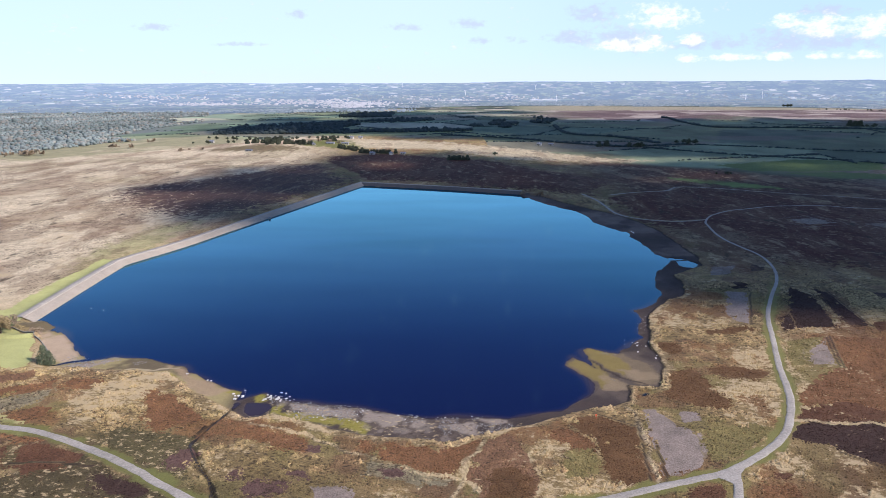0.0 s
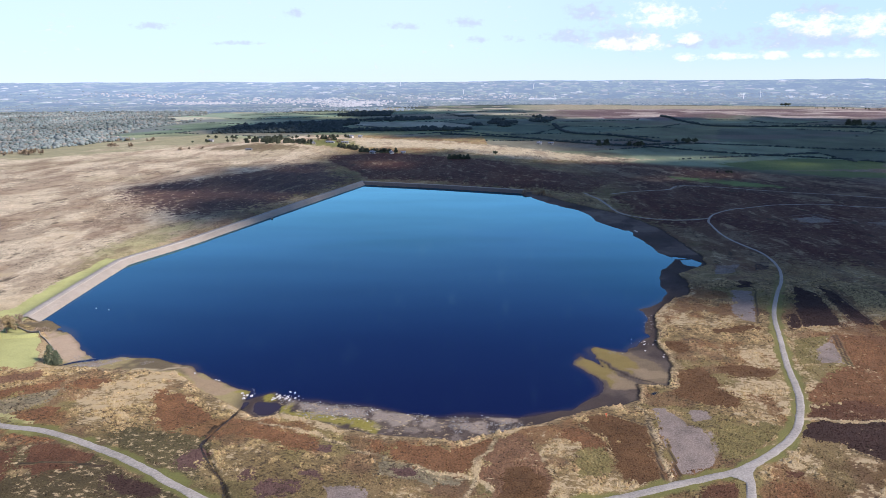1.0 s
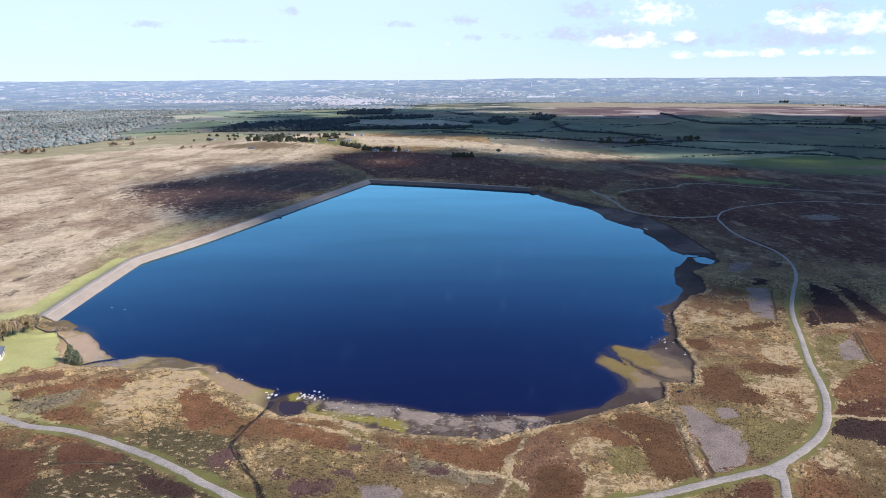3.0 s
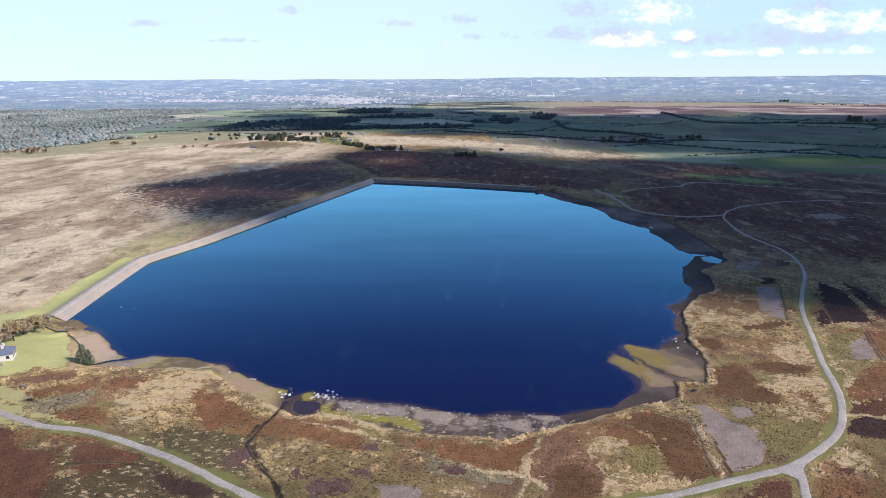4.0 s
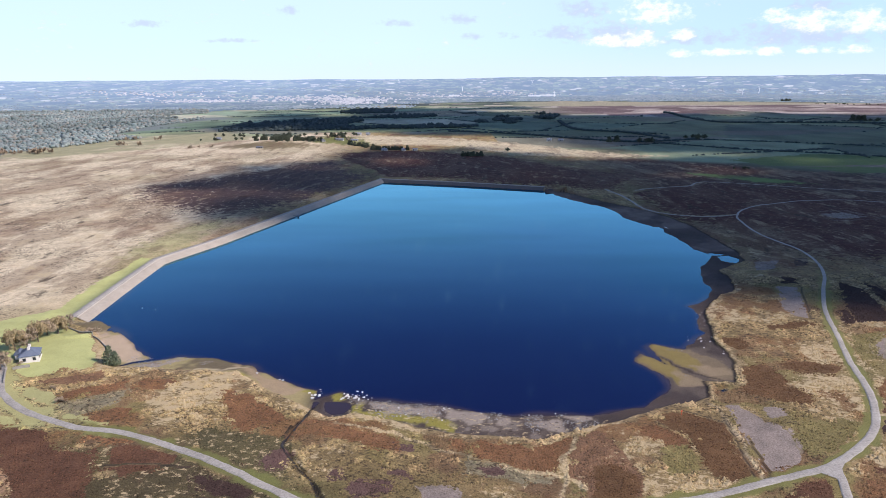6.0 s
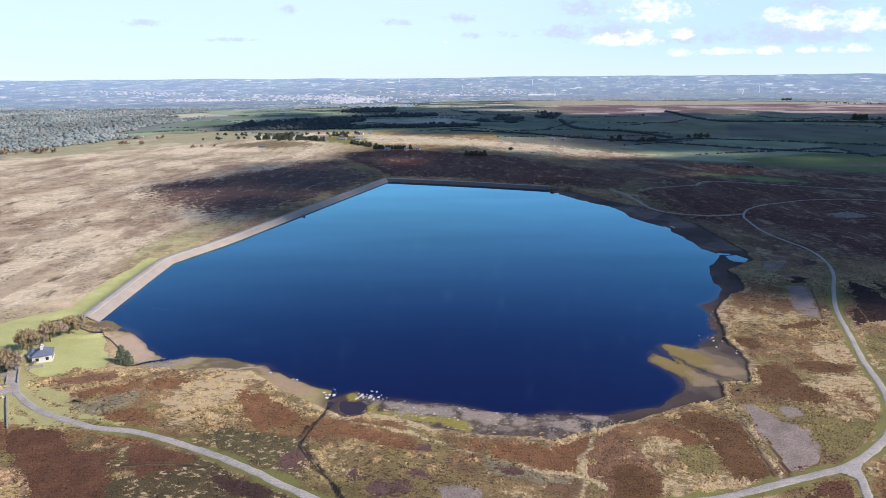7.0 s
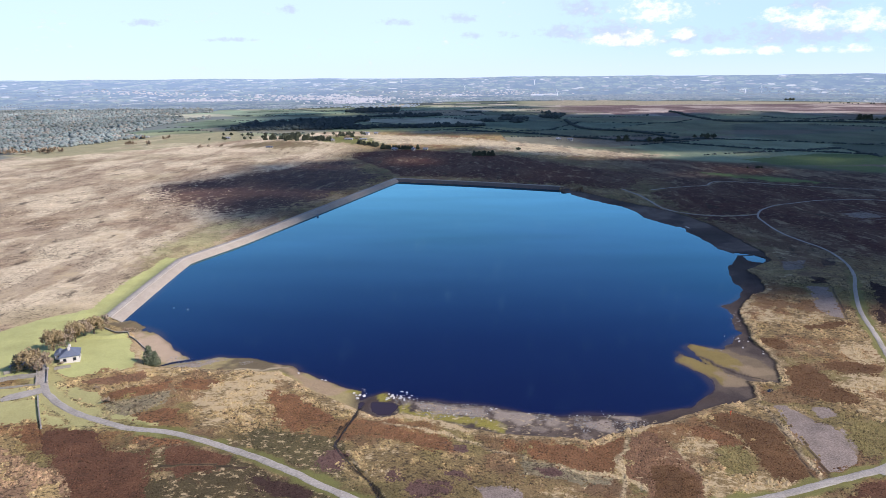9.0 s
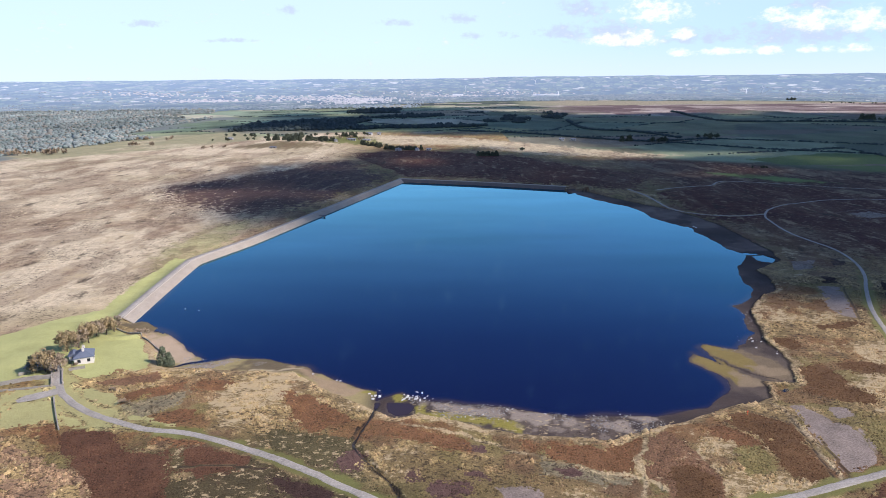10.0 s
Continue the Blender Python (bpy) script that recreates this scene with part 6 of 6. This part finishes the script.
def cottage(name, x, y, turn, w, l, h, rise, hip, walls, roofs, label, windows=(2, 3), chimneys=0, group=""):
    thing = new(name)
    thing.matrix_basis = pose(x, y, ground_z(x, y), 0, 0, turn)
    if y > 900:
        w, l, h, rise = w * 0.65, l * 0.7, h * 0.7, rise * 0.65
    part("wall", boxed((w, l, h + 0.8), (0, 0, h / 2 - 0.4)), walls, thing)
    part("roof", roof_mesh(w, l, h, rise, hip), roofs, thing)
    if hip < 0.5:
        for sy in (-1, 1):
            bm = bmesh.new()
            yy = sy * (l / 2 - 0.02)
            v = [bm.verts.new(p) for p in ((-w / 2, yy, h), (w / 2, yy, h), (0, yy, h + rise * 0.96), (-w / 2, yy - sy * 0.3, h), (w / 2, yy - sy * 0.3, h), (0, yy - sy * 0.3, h + rise * 0.96))]
            for f in ((0, 1, 2), (5, 4, 3), (0, 3, 4, 1), (1, 4, 5, 2), (2, 5, 3, 0)):
                bm.faces.new([v[k] for k in f])
            part("gable", bm, walls, thing)
    for sy in (-1, 1):
        for k in range(windows[0]):
            wx = (k + 0.5) / windows[0] * w - w / 2
            win = part("window", boxed((1.1, 0.10, 1.3), (wx, sy * (l / 2 + 0.02), h * 0.5)), TIMBER, thing)
            part("pane", boxed((0.95, 0.06, 1.15), (wx, sy * (l / 2 + 0.07), h * 0.5)), PANE, win)
    for sx in (-1, 1):
        for k in range(windows[1]):
            wy = (k + 0.5) / windows[1] * l - l / 2
            if sx < 0 and k == windows[1] // 2:
                part("door", boxed((0.12, 1.1, 2.05), (sx * (w / 2 + 0.03), wy, 1.02)), TIMBER, thing, "dark painted door")
                continue
            win = part("window", boxed((0.10, 1.1, 1.3), (sx * (w / 2 + 0.02), wy, h * 0.5)), TIMBER, thing)
            part("pane", boxed((0.06, 0.95, 1.15), (sx * (w / 2 + 0.07), wy, h * 0.5)), PANE, win)
    for k in range(chimneys):
        cy = (k - (chimneys - 1) / 2) * l * 0.34
        ch = part("chimney", boxed((0.9, 0.8, 1.6), (0, cy, h + rise), 0, 0.05), walls, thing)
        for px in (-0.22, 0.22):
            bm = bmesh.new()
            limb(bm, (px, cy, h + rise + 0.75), (px, cy, h + rise + 1.2), 0.15, 0.12)
            part("chimney_pot", bm, WALLSTONE, ch)
    return tagged(thing, label, "house", group)


cottage("cottage", -196.4, 241.8, 25, 6.8, 7.6, 2.8, 2.3, 3.4, RENDERED, SLATE, "white rendered cottage with a hipped blue slate roof", (2, 3), 2)
cottage("annexe", -201.2, 242.8, 25, 3.0, 4.2, 2.2, 1.2, 0.1, RENDERED, SLATE, "small white lean-to annexe with slate roof", (1, 1))
cottage("outbuilding", -211.0, 233.0, 15, 4.2, 7.5, 2.3, 1.5, 0.1, WALLSTONE, SLATE, "stone outbuilding with slate roof under trees", (1, 2))

far_walls = material("pale_farm_walls", (0.45, 0.42, 0.37), 0.85, 0.8, 0.15, 0.0)
far_roof = material("grey_farm_roofs", (0.24, 0.25, 0.27), 0.7, 0.8, 0.2, 0.0)
cottage("farmhouse", -203, 1300, 70, 9, 18, 5.0, 3, 0.1, RENDERED, far_roof, "long white farmhouse among distant trees", (2, 5), 2)
cottage("farmhouse", -184, 1306, 80, 7, 11, 4.5, 2.5, 0.1, RENDERED, far_roof, "white farmhouse among distant trees", (2, 3), 1)
cottage("barn", -217, 1159, 80, 9, 20, 3, 2.2, 0.1, far_walls, far_roof, "long pale farm shed", (2, 5))
cottage("barn", -192, 1166, 80, 8, 18, 3, 2.2, 0.1, far_walls, far_roof, "long pale farm shed", (2, 4))
cottage("farmhouse", -240, 1128, 20, 8, 12, 4, 3, 0.1, far_walls, far_roof, "small grey farmhouse beside a belt of trees", (2, 3), 1)
cottage("farmhouse", -125, 1012, 60, 8, 12, 3.5, 3, 0.1, far_walls, far_roof, "low grey farmhouse sheltered by dark conifers", (2, 3), 1)
cottage("farmhouse", -96, 1010, 30, 7, 9, 3.5, 3, 0.1, RENDERED, far_roof, "small white house sheltered by dark conifers", (2, 2), 1)
cottage("barn", -78, 1016, 80, 7, 10, 3, 2, 0.1, RENDERED, far_roof, "small white barn beside a farm track", (1, 2))
cottage("farmhouse", 150, 1152, 70, 7, 12, 4, 3, 0.1, RENDERED, far_roof, "white farmhouse in the shaded valley", (2, 4), 1)
cottage("barn", 170, 1150, 60, 7, 12, 3.5, 2.5, 0.1, far_walls, far_roof, "grey farm barn in the shaded valley", (2, 3))
cottage("barn", -328, 1050, 80, 7, 15, 2.5, 1.6, 0.1, far_walls, SLATE, "long low shed with blue roof on the moor", (2, 4))
cottage("farmhouse", -452, 1225, 75, 8, 14, 4, 3, 0.1, far_walls, far_roof, "grey farmhouse among brown trees", (2, 3), 1)

# ---- walls, bridge, marks ----
def stone_wall(points, height, thick, label, step=1.4):
    thing = new("stone_wall")
    bm = bmesh.new()
    line = spline(points, step)
    for k, ((ax, ay), (bx, by)) in enumerate(zip(line, line[1:])):
        mx, my, length = (ax + bx) / 2, (ay + by) / 2, math.hypot(bx - ax, by - ay)
        turn = math.degrees(math.atan2(by - ay, bx - ax))
        h = height * (1 + 0.18 * noise.noise(Vector((mx * 0.8, my * 0.8, 0))))
        box(bm, (length + 0.5, thick * (1 + 0.2 * noise.noise(Vector((mx, my, 4)))), h + 0.5), (mx, my, ground_z(mx, my) + h / 2 - 0.25), turn, 0.85)
    part("stonework", bm, WALLSTONE, thing)
    bm = bmesh.new()
    for (ax, ay), (bx, by) in zip(line, line[1:]):
        mx, my = (ax + bx) / 2, (ay + by) / 2
        lump(bm, (mx, my, ground_z(mx, my) + height), thick * 0.55, 0.5, 1, 0.6, mx)
    part("cope_stones", bm, WALLSTONE, thing)
    return tagged(thing, label, "wall")


stone_wall([(-202.6, 278.4), (-188.6, 270.3), (-180.2, 263.7), (-170.7, 253.4), (-167, 247)], 0.7, 0.4, "low dry stone wall round the cottage lawn")
stone_wall([(-199.2, 224.9), (-207.1, 222.2), (-214.1, 218.0), (-232, 212.0), (-260, 205)], 1.5, 0.6, "tall stone retaining wall of the spillway")
stone_wall([(-195.8, 217.9), (-203.1, 215.9), (-211.7, 213.4), (-235, 206.0), (-262, 198)], 0.6, 0.5, "low stone wall along the spillway")
stone_wall([(-189.8, 209.2), (-186.3, 203.5), (-181.5, 196.2), (-176.1, 188.2)], 0.8, 0.45, "short ruined dry stone wall on the grass")
stone_wall([(-203.2, 231.5), (-207, 232), (-213, 226.5)], 1.1, 0.6, "stone yard wall beside the cottage trees")
stone_wall([(-197.0, 231.6), (-194, 233.5), (-192.5, 234.5)], 1.0, 0.6, "stone yard wall beside the gateway")

bridge = new("bridge")
bridge.matrix_basis = pose(-197.4, 224.4, ground_z(-197, 224), 0, 0, 30)
part("deck", boxed((3.4, 13, 0.5), (0, 0, 0.02)), TRACK, bridge)
for sx in (-1, 1):
    wallpart = part("parapet", boxed((0.35, 13, 0.7), (sx * 1.75, 0, 0.55), 0, 0.06), WALLSTONE, bridge)
    part("coping", boxed((0.48, 13.2, 0.14), (sx * 1.75, 0, 0.96), 0, 0.03), COPING, wallpart)
    for sy in (-1, 1):
        part("pillar", boxed((0.6, 0.6, 1.2), (sx * 1.8, sy * 6.6, 0.6), 0, 0.08), COPING, bridge)
tagged(bridge, "narrow stone bridge with parapets over the spillway", "bridge")

tower = new("valve_tower")
tower.matrix_basis = pose(-152.5, 529.5, 0, 0, 0, 18)
part("body", boxed((1.4, 1.4, 2.8), (0, 0, 0.0), 0, 0.1), WALLSTONE, tower)
part("roof", roof_mesh(1.4, 1.4, 1.4, 0.4, 0.8, 0.1), SLATE, tower)
part("walkway", boxed((4.0, 0.7, 0.16), (-2.4, 0, 1.3)), TIMBER, tower)
tagged(tower, "small dark stone valve tower with a walkway to the dam", "tower")


def buoy(x, y):
    thing = new("buoy")
    thing.matrix_basis = pose(x, y, 0)
    bm = bmesh.new()
    lump(bm, (0, 0, 0.08), 0.24, 0.8, 2, 0.02)
    part("float", bm, WHITE, thing, smooth_faces=True)
    bm = bmesh.new()
    limb(bm, (0, 0, 0.3), (0, 0, 0.55), 0.05, 0.05)
    part("ring", bm, TIMBER, thing)
    tagged(thing, "round white mooring buoy floating on the water", "buoy", "mooring buoys")


for x, y in ((-182.3, 308.5), (-174.5, 305.9)):
    buoy(x, y)

marker = new("marker_post")
marker.matrix_basis = pose(47.5, 196.5, ground_z(47.5, 196.5))
bm = bmesh.new()
limb(bm, (0, 0, -0.3), (0, 0, 1.3), 0.06, 0.06)
part("post", bm, ORANGE, marker)
part("board", boxed((0.6, 0.1, 0.5), (0, 0, 1.3), 20), ORANGE, marker)
tagged(marker, "small orange marker post in the heather", "marker")

# ---- far town and wind turbines ----
def town(centre, wide, deep, count, seed):
    g = np.random.default_rng(seed)
    x, y = g.normal(centre[0], wide, count), g.normal(centre[1], deep, count)
    z = land_height(x.copy(), y.copy())[0]
    s = g.uniform(2.2, 4.2, count)
    shape = [(-1, -0.7, 0), (1, -0.7, 0), (1, 0.7, 0), (-1, 0.7, 0), (-1, -0.7, 0.9), (1, -0.7, 0.9), (1, 0.7, 0.9), (-1, 0.7, 0.9), (-1, 0, 1.5), (1, 0, 1.5)]
    faces = [(0, 1, 5), (0, 5, 4), (1, 2, 6), (1, 6, 5), (2, 3, 7), (2, 7, 6), (3, 0, 4), (3, 4, 7), (4, 5, 9), (4, 9, 8), (6, 7, 8), (6, 8, 9), (5, 6, 9), (7, 4, 8)]
    tone = np.clip(g.normal(0.42, 0.16, (count, 1)), 0.2, 0.85) * np.array([[1.0, 0.93, 0.88]])
    return np.stack([x, y, z], -1), np.stack([s * g.uniform(0.9, 2.2, count), s, s], -1), tone, shape, faces


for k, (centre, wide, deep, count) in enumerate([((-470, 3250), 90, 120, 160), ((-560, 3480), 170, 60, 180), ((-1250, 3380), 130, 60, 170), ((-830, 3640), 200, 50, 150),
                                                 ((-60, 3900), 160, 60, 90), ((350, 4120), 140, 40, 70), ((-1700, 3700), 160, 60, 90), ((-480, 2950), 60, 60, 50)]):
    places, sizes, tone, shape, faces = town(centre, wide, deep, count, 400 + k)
    ob = scatter_mesh("far_houses", shape, faces, places, sizes, None, HAZY_BRICK, 0.0, 500 + k, False)
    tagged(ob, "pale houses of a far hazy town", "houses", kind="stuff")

for x, y, turn, l in ((470, 3800, 82, 100), (560, 3900, 95, 130), (20, 3950, 88, 90)):
    tagged(cottage("warehouse", x, y, turn, 34, l, 9, 3, 0.1, SHED, SHED, "long white warehouse on a far estate", (1, 1)), category="warehouse", group="far warehouses")

TURBINE = material("white_turbine", (0.85, 0.85, 0.85), 0.5, 1.0, 0.03, 0.0)
for x, y, h in ((567, 3700, 27), (72, 4170, 26), (545, 4500, 26), (1640, 3790, 26), (1760, 3850, 26), (-350, 4600, 26)):
    thing = new("wind_turbine")
    thing.matrix_basis = pose(x, y, ground_z(x, y), 0, 0, rng0.uniform(-40, 40))
    bm = bmesh.new()
    limb(bm, (0, 0, -1), (0, 0, h), 1.9, 1.2)
    part("tower", bm, TURBINE, thing)
    part("nacelle", boxed((2.4, 5, 2.4), (0, -0.5, h + 0.8), 0, 0.3), TURBINE, thing)
    phase = rng0.uniform(0, 2)
    for k in range(3):
        a = phase + k * 2.094
        bm = bmesh.new()
        limb(bm, (0, -3.4, h + 0.8), (math.cos(a) * h * 0.5, -3.4, h + 0.8 + math.sin(a) * h * 0.5), 1.1, 0.3, 4)
        part("blade", bm, TURBINE, thing)
    tagged(thing, "tall white wind turbine on a far hill", "wind turbine", "far wind turbines")
